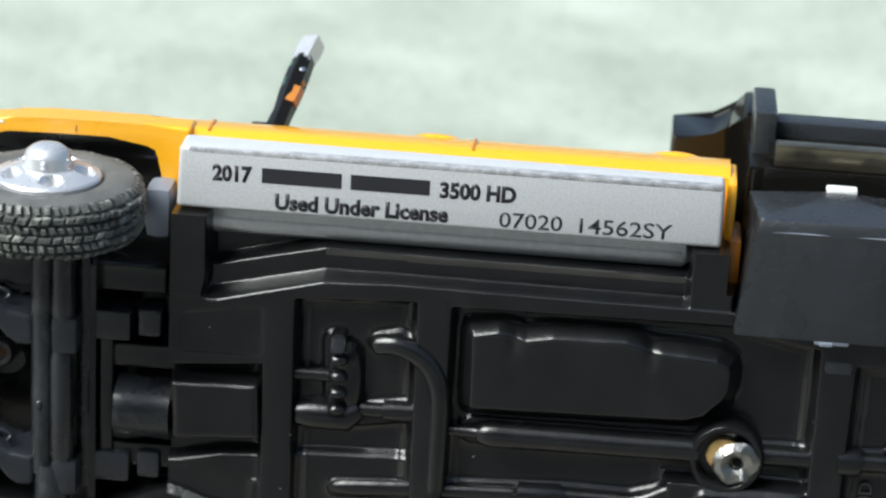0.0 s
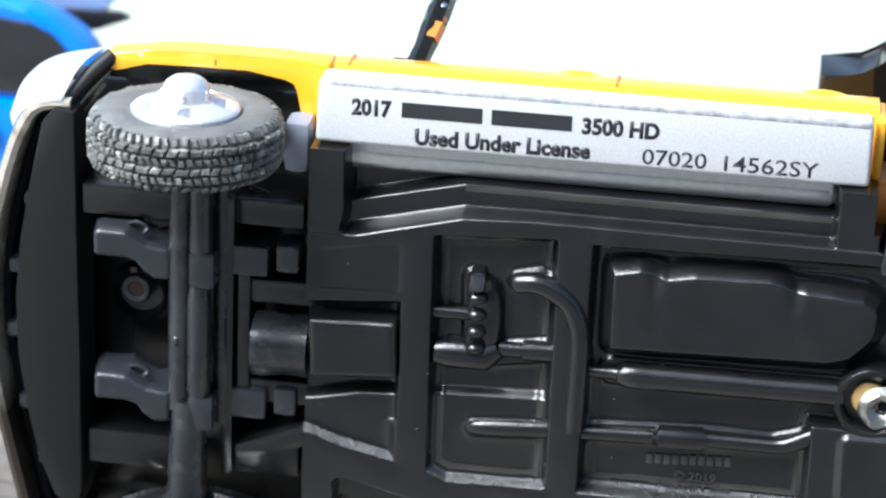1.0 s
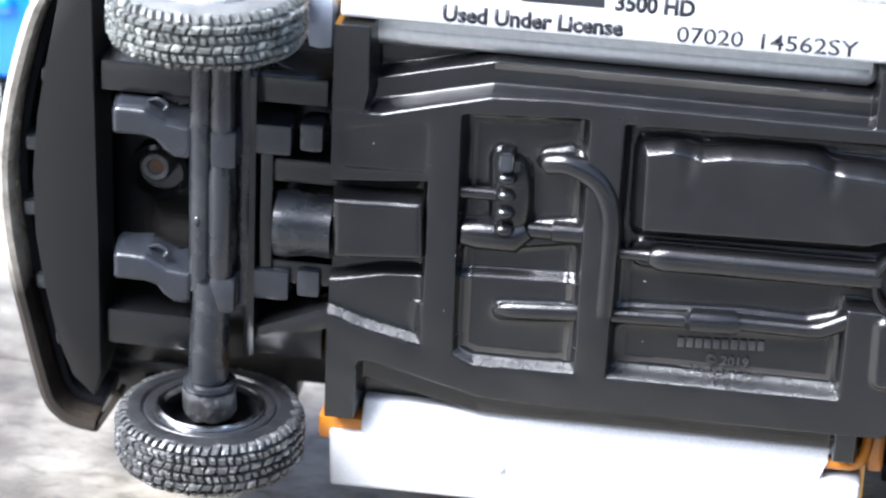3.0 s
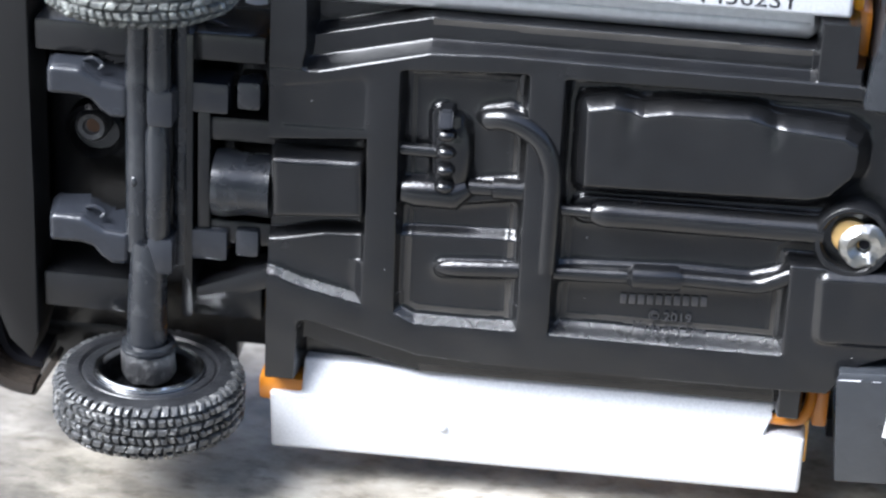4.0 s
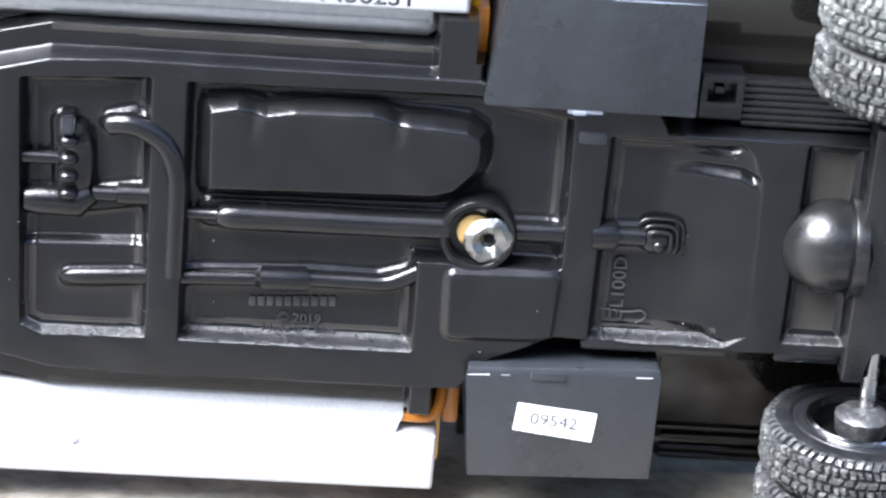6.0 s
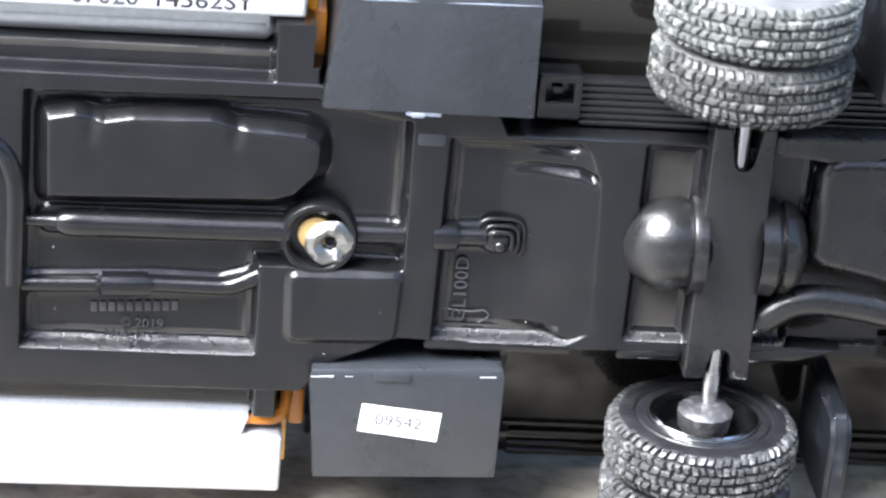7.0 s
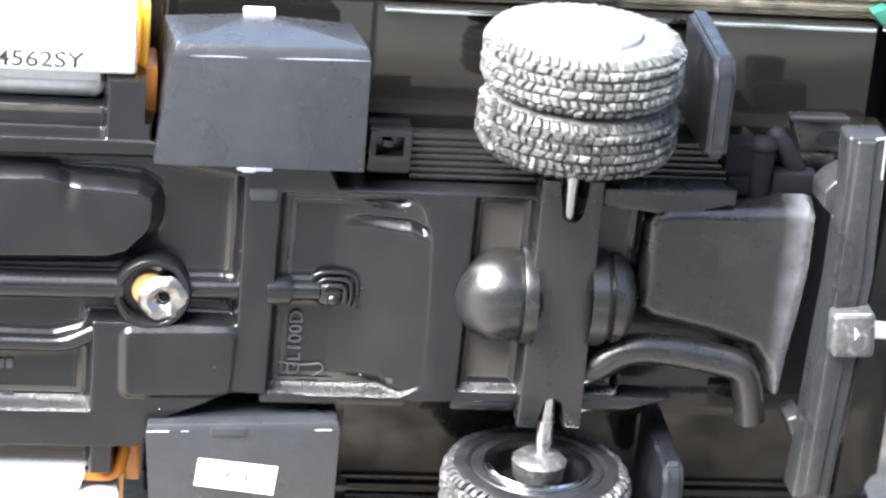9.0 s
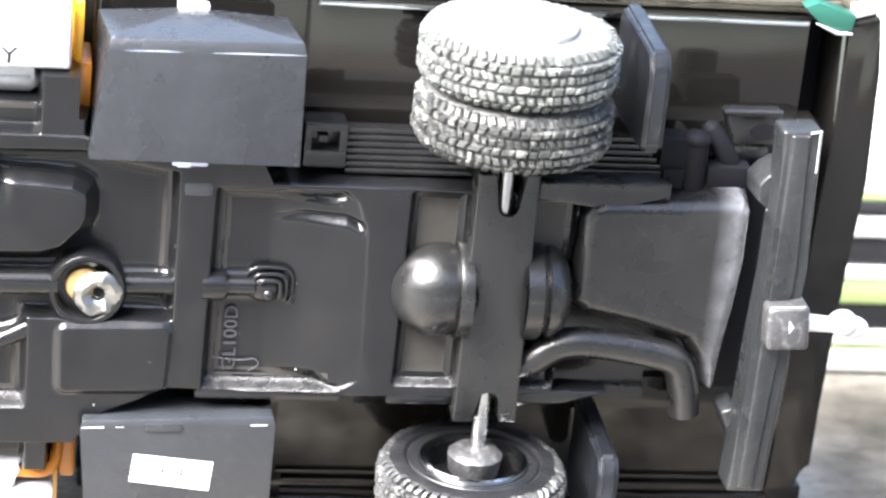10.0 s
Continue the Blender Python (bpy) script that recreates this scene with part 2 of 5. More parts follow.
def floor_material():
    m = bpy.data.materials.new("pale_worn_cement")
    m.use_nodes = True
    nt = m.node_tree
    bs = nt.nodes["Principled BSDF"]
    co = nt.nodes.new("ShaderNodeTexCoord")

    def tex(scale, detail, stretch=(1, 1, 1)):
        mp = nt.nodes.new("ShaderNodeMapping")
        mp.inputs["Scale"].default_value = stretch
        nt.links.new(co.outputs["Object"], mp.inputs["Vector"])
        n = nt.nodes.new("ShaderNodeTexNoise")
        n.inputs["Scale"].default_value, n.inputs["Detail"].default_value, n.inputs["Roughness"].default_value = scale, detail, 0.62
        nt.links.new(mp.outputs[0], n.inputs["Vector"])
        return n

    def cramp(sock, stops):
        r = nt.nodes.new("ShaderNodeValToRGB")
        r.color_ramp.elements[0].position, r.color_ramp.elements[0].color = stops[0][0], (*stops[0][1], 1)
        r.color_ramp.elements[1].position, r.color_ramp.elements[1].color = stops[-1][0], (*stops[-1][1], 1)
        for pos, c in stops[1:-1]:
            r.color_ramp.elements.new(pos).color = (*c, 1)
        nt.links.new(sock, r.inputs[0])
        return r.outputs[0]

    big, mid = tex(38, 5), tex(150, 7, (0.75, 1, 1))
    a = cramp(big.outputs[0], [(0.3, (0.325, 0.365, 0.30)), (0.5, (0.435, 0.48, 0.41)), (0.68, (0.55, 0.59, 0.52))])
    b = cramp(mid.outputs[0], [(0.34, (0.08, 0.07, 0.055)), (0.48, (0.225, 0.2, 0.165)), (0.68, (0.43, 0.40, 0.35))])
    x = nt.nodes.new("ShaderNodeMix")
    x.data_type = "RGBA"
    # a dirty, brown patch of the floor lies under and round the truck
    sep = nt.nodes.new("ShaderNodeSeparateXYZ")
    nt.links.new(co.outputs["Object"], sep.inputs[0])
    edge = nt.nodes.new("ShaderNodeMath")
    edge.operation, edge.inputs[1].default_value = "MULTIPLY_ADD", 0.05
    nt.links.new(big.outputs[0], edge.inputs[0])

    def calc(op, a, b=None):
        n = nt.nodes.new("ShaderNodeMath")
        n.operation = op
        for k, val in enumerate((a, b)):
            if isinstance(val, bpy.types.NodeSocket):
                nt.links.new(val, n.inputs[k])
            elif val is not None:
                n.inputs[k].default_value = val
        return n.outputs[0]

    reach_x, reach_y = calc("MULTIPLY", sep.outputs[0], 0.4), calc("ADD", sep.outputs[1], 0.11)
    reach = calc("SUBTRACT", calc("SQRT", calc("ADD", calc("POWER", calc("ABSOLUTE", reach_x), 2.0), calc("POWER", calc("ABSOLUTE", reach_y), 2.0))), 0.11)
    reach = calc("ADD", reach, calc("MULTIPLY", sep.outputs[0], -0.1))
    nt.links.new(reach, edge.inputs[2])
    dirt = nt.nodes.new("ShaderNodeMapRange")
    dirt.inputs[1].default_value, dirt.inputs[2].default_value = 0.049, 0.105
    dirt.inputs[3].default_value, dirt.inputs[4].default_value = 0.95, 0.1
    nt.links.new(edge.outputs[0], dirt.inputs[0])
    nt.links.new(dirt.outputs[0], x.inputs[0])
    nt.links.new(a, x.inputs[6])
    nt.links.new(b, x.inputs[7])
    # the floor turns browner and darker in two broad areas beyond the truck's ends
    far = nt.nodes.new("ShaderNodeMath")
    far.operation = "ABSOLUTE"
    nt.links.new(sep.outputs[0], far.inputs[0])
    blot = nt.nodes.new("ShaderNodeMath")
    blot.operation, blot.inputs[1].default_value = "MULTIPLY_ADD", -0.2
    nt.links.new(edge.outputs[0], blot.inputs[0])
    nt.links.new(far.outputs[0], blot.inputs[2])
    stain = nt.nodes.new("ShaderNodeMapRange")
    stain.inputs[1].default_value, stain.inputs[2].default_value = 0.041, 0.048
    stain.inputs[4].default_value = 0.9
    nt.links.new(blot.outputs[0], stain.inputs[0])
    both = nt.nodes.new("ShaderNodeMath")
    both.operation = "MULTIPLY"
    nt.links.new(stain.outputs[0], both.inputs[0])
    near = nt.nodes.new("ShaderNodeMapRange")
    near.inputs[1].default_value, near.inputs[2].default_value = 0.049, 0.066
    near.inputs[3].default_value, near.inputs[4].default_value = 0.95, 0.0
    nt.links.new(edge.outputs[0], near.inputs[0])
    nt.links.new(near.outputs[0], both.inputs[1])
    brown = nt.nodes.new("ShaderNodeMix")
    brown.data_type = "RGBA"
    nt.links.new(both.outputs[0], brown.inputs[0])
    nt.links.new(x.outputs[2], brown.inputs[6])
    nt.links.new(cramp(mid.outputs[0], [(0.36, (0.035, 0.03, 0.023)), (0.52, (0.078, 0.069, 0.056)), (0.7, (0.15, 0.136, 0.116))]), brown.inputs[7])
    # unseen floor in front of the truck, darkened to dim the chassis's reflections
    core = nt.nodes.new("ShaderNodeMapRange")
    core.inputs[1].default_value, core.inputs[2].default_value = -0.004, 0.014
    core.inputs[3].default_value, core.inputs[4].default_value = 0.92, 0.0
    nt.links.new(edge.outputs[0], core.inputs[0])
    dark_front = nt.nodes.new("ShaderNodeMix")
    dark_front.data_type = "RGBA"
    nt.links.new(core.outputs[0], dark_front.inputs[0])
    nt.links.new(brown.outputs[2], dark_front.inputs[6])
    nt.links.new(cramp(mid.outputs[0], [(0.34, (0.04, 0.041, 0.043)), (0.5, (0.08, 0.083, 0.088)), (0.7, (0.15, 0.155, 0.163))]), dark_front.inputs[7])
    x = dark_front
    grit = tex(900, 8, (0.6, 1, 1))
    y2 = nt.nodes.new("ShaderNodeMix")
    y2.data_type, y2.blend_type = "RGBA", "MULTIPLY"
    y2.inputs[0].default_value = 0.8
    nt.links.new(x.outputs[2], y2.inputs[6])
    nt.links.new(cramp(grit.outputs[0], [(0.32, (0.45, 0.42, 0.38)), (0.5, (1, 1, 1)), (0.7, (1.0, 1.0, 1.0))]), y2.inputs[7])
    nt.links.new(y2.outputs[2], bs.inputs["Base Color"])
    bs.inputs["Roughness"].default_value = 0.55
    bp = nt.nodes.new("ShaderNodeBump")
    bp.inputs["Strength"].default_value, bp.inputs["Distance"].default_value = 0.35, 0.0008
    nt.links.new(mid.outputs[0], bp.inputs["Height"])
    nt.links.new(bp.outputs[0], bs.inputs["Normal"])
    return m


CEMENT = floor_material()
PLASTER = material("grey_reflection_wall", (0.155, 0.158, 0.162), 0.8, vary=0.2, grain=40, bump=0.3)

# ---- mesh helpers: all shapes are given in millimetres ----
MM = 0.001


def finish(bm, name, mat, parent=None, label="", smooth=True, place=None):
    """Link a bmesh drawn in millimetres as one mesh object."""
    bmesh.ops.recalc_face_normals(bm, faces=bm.faces)
    bmesh.ops.scale(bm, vec=(MM, MM, MM), verts=bm.verts)
    me = bpy.data.meshes.new(name)
    bm.to_mesh(me)
    bm.free()
    me.materials.append(mat)
    if smooth:
        me.shade_smooth()
        me.set_sharp_from_angle(angle=radians(38))
    ob = new(name, me)
    if parent:
        ob.parent = parent
    if place is not None:
        ob.matrix_basis = place
    if label:
        ob["label"] = label
    return ob


def prism(bm, pts, z0, z1, bevel=0.15, taper=0.0, segs=2):
    """A polygon of (x, y) raised from z0 to z1, its top drawn in by taper, its edges rounded."""
    cx, cy = sum(p[0] for p in pts) / len(pts), sum(p[1] for p in pts) / len(pts)

    def inn(p):
        d = math.hypot(p[0] - cx, p[1] - cy)
        k = 1 - taper / max(d, 1e-6)
        return cx + (p[0] - cx) * k, cy + (p[1] - cy) * k

    lo = [bm.verts.new((x, y, z0)) for x, y in pts]
    hi = [bm.verts.new((*inn(p), z1)) for p in pts]
    n = len(pts)
    faces = [bm.faces.new(lo[::-1]), bm.faces.new(hi)]
    faces += [bm.faces.new((lo[i], lo[(i + 1) % n], hi[(i + 1) % n], hi[i])) for i in range(n)]
    if bevel:
        edges = list({e for f in faces for e in f.edges})
        bmesh.ops.bevel(bm, geom=edges, offset=bevel, segments=segs, affect="EDGES", profile=0.6, clamp_overlap=True)


def block(bm, x0, x1, y0, y1, z0, z1, bevel=0.15, taper=0.0):
    prism(bm, [(x0, y0), (x1, y0), (x1, y1), (x0, y1)], z0, z1, bevel, taper)


def tube(bm, path, radii, n=20, caps=True):
    """A round bar along a path of (x, y, z)."""
    pts = [Vector(p) for p in path]
    rings = []
    for i, p in enumerate(pts):
        d = (pts[min(i + 1, len(pts) - 1)] - pts[max(i - 1, 0)]).normalized()
        up = Vector((0, 0, 1)) if abs(d.z) < 0.9 else Vector((0, 1, 0))
        s = d.cross(up).normalized()
        u = s.cross(d)
        r = radii[i] if isinstance(radii, (list, tuple)) else radii
        rings.append([bm.verts.new(p + r * (math.cos(a) * s + math.sin(a) * u)) for a in (2 * math.pi * k / n for k in range(n))])
    for a, b in zip(rings, rings[1:]):
        for k in range(n):
            bm.faces.new((a[k], a[(k + 1) % n], b[(k + 1) % n], b[k]))
    if caps:
        bm.faces.new(rings[0][::-1])
        bm.faces.new(rings[-1])


def bend(pts, steps=8):
    """A smooth path through the points (Catmull-Rom)."""
    v = [Vector(p) for p in pts]
    v = [2 * v[0] - v[1]] + v + [2 * v[-1] - v[-2]]
    out = []
    for i in range(1, len(v) - 2):
        a, b, c, d = v[i - 1:i + 3]
        for k in range(steps):
            t = k / steps
            out.append(0.5 * ((2 * b) + (c - a) * t + (2 * a - 5 * b + 4 * c - d) * t * t + (3 * b - a - 3 * c + d) * t ** 3))
    return out + [v[-2]]


def lathe(bm, profile, n=48, centre=(0, 0, 0), axis="Y"):
    """Turn a profile of (radius, height) round an axis."""
    cx, cy, cz = centre
    rings = []
    for r, h in profile:
        ring = []
        for k in range(n):
            a = 2 * math.pi * k / n
            c, s = r * math.cos(a), r * math.sin(a)
            ring.append(bm.verts.new((cx + c, cy + h, cz + s) if axis == "Y" else ((cx + c, cy + s, cz + h) if axis == "Z" else (cx + h, cy + c, cz + s))))
        rings.append(ring)
    for a, b in zip(rings, rings[1:]):
        for k in range(n):
            bm.faces.new((a[k], a[(k + 1) % n], b[(k + 1) % n], b[k]))
    bmesh.ops.remove_doubles(bm, verts=[v for ring in (rings[0], rings[-1]) for v in ring], dist=1e-5)


def ball(bm, centre, size, u=28, v=18):
    s = bmesh.ops.create_uvsphere(bm, u_segments=u, v_segments=v, radius=1.0)
    bmesh.ops.scale(bm, vec=size, verts=s["verts"])
    bmesh.ops.translate(bm, vec=centre, verts=s["verts"])


def shape(name, mat, parent, label="", smooth=True, boxes=(), prisms=(), tubes=()):
    """A part made of rounded blocks, prisms and bars."""
    bm = bmesh.new()
    for b in boxes:
        block(bm, *b)
    for p in prisms:
        prism(bm, *p)
    for p in tubes:
        tube(bm, *p)
    return finish(bm, name, mat, parent, label, smooth)


def lettering(name, text, mat, parent, at, height, width, turn=0.0, thick=0.02, bold=0.0, label=""):
    """Raised lettering with its baseline's start at a place in millimetres, fitted to a cap height and a width."""
    cu = bpy.data.curves.new(name, "FONT")
    cu.body = text
    cu.offset = bold
    cu.resolution_u = 3
    tmp = new(name, cu)
    me = bpy.data.meshes.new_from_object(tmp.evaluated_get(bpy.context.evaluated_depsgraph_get()))
    bpy.data.objects.remove(tmp)
    bpy.data.curves.remove(cu)
    bm = bmesh.new()
    bm.from_mesh(me)
    bpy.data.meshes.remove(me)
    xs = [v.co.x for v in bm.verts]
    k = 1.0 / 0.729
    sx = width / (max(xs) - min(xs))
    bmesh.ops.translate(bm, vec=(-min(xs), 0, 0), verts=bm.verts)
    bmesh.ops.scale(bm, vec=(sx, height * k, 1), verts=bm.verts)
    flat = bm.faces[:]
    ext = bmesh.ops.extrude_face_region(bm, geom=flat)
    bmesh.ops.translate(bm, vec=(0, 0, thick), verts=[g for g in ext["geom"] if isinstance(g, bmesh.types.BMVert)])
    bmesh.ops.rotate(bm, cent=(0, 0, 0), matrix=Matrix.Rotation(radians(turn), 3, "Z"), verts=bm.verts)
    bmesh.ops.translate(bm, vec=at, verts=bm.verts)
    return finish(bm, name, mat, parent, label, smooth=False)


# ---- structure: the floor ----
bm = bmesh.new()
bmesh.ops.create_grid(bm, x_segments=40, y_segments=40, size=1)
for v in bm.verts:
    v.co.x, v.co.y = math.copysign(abs(v.co.x) ** 3, v.co.x) * 40000, math.copysign(abs(v.co.y) ** 3, v.co.y) * 40000
tagged(finish(bm, "ground", CEMENT, smooth=False), "pale grey-green worn cement floor with brown stains", "floor", kind="structure")

bm = bmesh.new()
rnd = random.Random(2)
left, right = [], []
for k in range(46):
    x = -90 + k * 0.95
    y = 17.0 + 0.9 * math.sin(0.09 * x + 0.5) + 0.5 * noise.noise(Vector((0.35 * x, 0, 0))) + rnd.uniform(-0.08, 0.08)
    half = 0.10 + 0.07 * noise.noise(Vector((0.6 * x, 3, 0)))
    left.append(bm.verts.new((x, y - half, 0.02)))
    right.append(bm.verts.new((x, y + half, 0.02)))
for k in range(45):
    bm.faces.new((left[k], left[k + 1], right[k + 1], right[k]))
tagged(finish(bm, "floor_crack", CRACK, smooth=False), "thin dark hairline crack in the cement floor", "crack", kind="structure")

# unseen wall added behind the camera to set what the plastic reflects
bm = bmesh.new()
block(bm, -3000, 3000, -1500, -1380, 0, 1000, 4)
tagged(finish(bm, "reflection_wall", PLASTER), "unseen low grey wall added behind the camera for reflections", "wall", kind="structure")

# ---- the toy truck, lying on its side ----
# Its own axes: x along its length to the tail, y across it, z out of its underside.
truck = new("toy_truck")
truck.matrix_basis = pose(0, 0, 0.020, 90, 0, 0)
tagged(truck, "yellow die-cast toy truck with black dump bed lying on its side", "toy truck")


def hull(x, y, pts):
    """Signed distance to a polygon, negative inside."""
    d = np.full(x.shape, 1e9)
    inside = np.zeros(x.shape, bool)
    n = len(pts)
    for i in range(n):
        (ax, ay), (bx, by) = pts[i], pts[(i + 1) % n]
        ex, ey = bx - ax, by - ay
        t = np.clip(((x - ax) * ex + (y - ay) * ey) / (ex * ex + ey * ey), 0, 1)
        d = np.minimum(d, np.hypot(x - ax - t * ex, y - ay - t * ey))
        crosses = ((ay > y) != (by > y)) & (x < (bx - ax) * (y - ay) / (by - ay + 1e-12) + ax)
        inside ^= crosses
    return np.where(inside, -d, d)


def ease(d, w):
    """1 inside, 0 outside, over an edge w wide."""
    t = np.clip(0.5 - d / w, 0, 1)
    return t * t * (3 - 2 * t)

def inset(pts, r):
    """The outline drawn in by r all round."""
    area = sum(p[0] * q[1] - q[0] * p[1] for p, q in zip(pts, pts[1:] + pts[:1]))
    sg, n, out = (1 if area > 0 else -1), len(pts), []
    for i in range(n):
        p, a, b = Vector(pts[i]), Vector(pts[i - 1]), Vector(pts[(i + 1) % n])
        d0, d1 = (p - a).normalized(), (b - p).normalized()
        n0, n1 = Vector((-d0.y, d0.x)) * sg, Vector((-d1.y, d1.x)) * sg
        out.append(tuple(p + (n0 + n1) * (r / max(0.3, 1 + n0.dot(n1)))))
    return out


def rounded(x, y, pts, r):
    """Signed distance to an outline whose corners are rounded by r."""
    return hull(x, y, inset(pts, r)) - r


def sheet(name, x, y, z, ok, mats):
    """A mesh over the cells of a grid that ok keeps, drawn in millimetres."""
    cols = x.shape[1]
    i, j = np.nonzero(ok)
    q = np.stack([i * cols + j, (i + 1) * cols + j, (i + 1) * cols + j + 1, i * cols + j + 1], 1)
    use, inv = np.unique(q, return_inverse=True)
    co = (np.stack([x.ravel(), y.ravel(), z.ravel()], 1)[use] * MM).astype(np.float32)
    inv = inv.reshape(-1).astype(np.int32)
    me = bpy.data.meshes.new(name)
    me.vertices.add(len(co))
    me.vertices.foreach_set("co", co.ravel())
    me.loops.add(len(inv))
    me.loops.foreach_set("vertex_index", inv)
    me.polygons.add(len(q))
    me.polygons.foreach_set("loop_start", np.arange(len(q), dtype=np.int32) * 4)
    me.update(calc_edges=True)
    for m in mats:
        me.materials.append(m)
    return me


def mould(name, mat, parent, pts, top, radius, label="", crown=0.0, pitch=0.08, skirt=0.45, chamfer=0.0, dents=()):
    """A moulded lump over an outline: its upper edge rounded or chamfered, its sides drafted; dents are (x, y, wide, deep)."""
    xs, ys = [q[0] for q in pts], [q[1] for q in pts]
    x, y = np.meshgrid(np.arange(min(xs) - skirt - pitch, max(xs) + skirt + 2 * pitch, pitch), np.arange(min(ys) - skirt - pitch, max(ys) + skirt + 2 * pitch, pitch), indexing="ij")
    d = rounded(x, y, pts, 0.25)
    if chamfer:
        k = 0.16
        slant = top - chamfer + 1.7 * np.maximum(-d, 0)
        z = 0.5 * (slant + top - np.sqrt((slant - top) ** 2 + k * k)) + 0.25 * k
    else:
        depth = np.clip(-d, 0, radius)
        z = top - radius + np.sqrt(np.maximum(radius ** 2 - (radius - depth) ** 2, 0))
    z = z - 6.0 * np.maximum(d, 0)
    z += crown * np.clip(-d / 3, 0, 1) + 0.012 * np.sin(x * 1.7 + y) * np.sin(y * 1.9 - 0.5 * x)
    for dx, dy, wide, deep in dents:
        z -= deep * np.exp(-((x - dx) / wide) ** 2) * np.exp(-(np.maximum(dy - y, 0) / 1.3) ** 2)
    inside = d < skirt
    ok = inside[:-1, :-1] & inside[1:, :-1] & inside[:-1, 1:] & inside[1:, 1:]
    me = sheet(name, x, y, z, ok, [mat])
    me.shade_smooth()
    ob = new(name, me)
    ob.parent = parent
    if label:
        ob["label"] = label
    return ob


FRONT_POCKET = [(-37.5, 3.7), (-34.9, 3.75), (-29.5, 4.2), (-29.45, -6.95), (-33.4, -6.1), (-35.1, -5.45), (-37.5, -5.2)]
SIDE_PLATE = [(-34.8, 7.25), (-30.0, 8.1), (-29.5, 7.9), (-29.5, 4.6), (-34.9, 4.5)]
MID_POCKET = [(-27.75, 8.75), (-20.0, 9.15), (-19.95, -7.75), (-26.4, -7.8), (-27.7, -7.2)]
LONG_POCKET = [(-18.05, 9.0), (-1.0, 9.2), (4.75, 8.0), (4.8, -1.75), (-3.85, -1.75), (-3.85, -7.7), (-18.15, -7.75)]
PAD = [(-1.85, -2.35), (4.4, -2.15), (4.2, -6.0), (-1.75, -6.2)]
REAR_POCKET = [(6.85, 7.15), (14.7, 7.1), (15.5, 6.4), (16.2, 4.2), (16.4, -5.4), (15.0, -6.25), (6.6, -6.25)]
AXLE_POCKET = [(18.55, 7.3), (22.4, 7.2), (22.4, -5.75), (18.35, -5.8)]
TAIL_POCKET = [(25.6, 7.25), (29.0, 7.2), (29.0, 0), (28.4, -5.7), (25.6, -5.7)]
TAIL_PIT = [(29.0, 8.3), (42, 8.3), (42, -7.6), (28.4, -7.2)]
BLOCKS = [      # raised corners of the cab floor: outline, height
    ([(-36.5, 15), (-32.95, 15), (-32.95, 9.6), (-33.3, 8.0), (-36.5, 8.0)], 0.0),
    ([(-36.5, -12.75), (-33.35, -12.75), (-33.2, -9.0), (-33.4, -7.4), (-36.5, -7.0)], 0.0),
    ([(-3.85, 15), (-0.6, 15), (-0.6, 9.4), (-3.85, 9.5)], -0.15),
    ([(-4.15, -12.35), (-2.15, -12.35), (-2.15, -9.4), (-4.15, -9.4)], -0.2),
]


TANK = [(-17.15, 7.2), (-16.9, 7.75), (-15.0, 8.15), (-14.2, 8.0), (-13.3, 7.75), (-11.7, 8.05), (-7.05, 8.15), (-6.2, 7.9), (-5.5, 7.65), (-4.0, 7.55), (-3.4, 7.55), (-1.4, 7.35), (-0.4, 6.8), (-0.15, 6.1), (-0.2, 4.75), (-0.55, 4.0), (-1.9, 2.6), (-3.2, 2.2), (-4.9, 2.15), (-12.6, 1.95), (-16.75, 1.85), (-17.1, 2.3)]
RUNS = [        # centre lines of the pipes moulded into the floor: points, radius
    ([(-16.3, 0.4), (-2.2, 0.5)], 0.8), ([(-18.2, -3.85), (-10.4, -3.5), (-6.2, -3.55), (-4.7, -3.1), (-3.7, -2.55)], 0.5),
    ([(-24.7, -4.15), (-20.1, -3.85)], 0.5), ([(-27.4, 0.7), (-24.2, 0.7), (-20.1, 1.35)], 0.65), ([(-25.2, 5.6), (-25.0, 1.0)], 0.6), ([(-24.3, 4.6), (-24.2, 1.6)], 0.9),
    ([(-22.4, 5.75), (-21.2, 6.05), (-20.1, 5.65), (-19.15, 4.85)], 0.5), ([(1.5, 0.35), (5.0, 0.4)], 0.6), ([(6.4, 0.5), (9.6, 0.5)], 0.6),
]


def run_distance(x, y, pts):
    """Distance from a broken line."""
    best = np.full(x.shape, 1e9)
    for (ax, ay), (bx, by) in zip(pts, pts[1:]):
        ux, uy = bx - ax, by - ay
        k = np.clip(((x - ax) * ux + (y - ay) * uy) / (ux * ux + uy * uy), 0, 1)
        best = np.minimum(best, np.hypot(x - ax - k * ux, y - ay - k * uy))
    return best


def sink(h, d, floor, wall):
    """Lower h to the floor inside an outline, over a wall that starts at its edge."""
    m = ease(d + wall / 2, wall)
    fillet = 0.2 * np.clip(-np.asarray(floor) - 0.1, 0, 1.4) * np.exp(-np.maximum(-d - wall, 0) / 0.24)
    return (h - 0.05 * np.exp(-np.maximum(d, 0) / 0.3)) * (1 - m) + (floor + fillet) * m


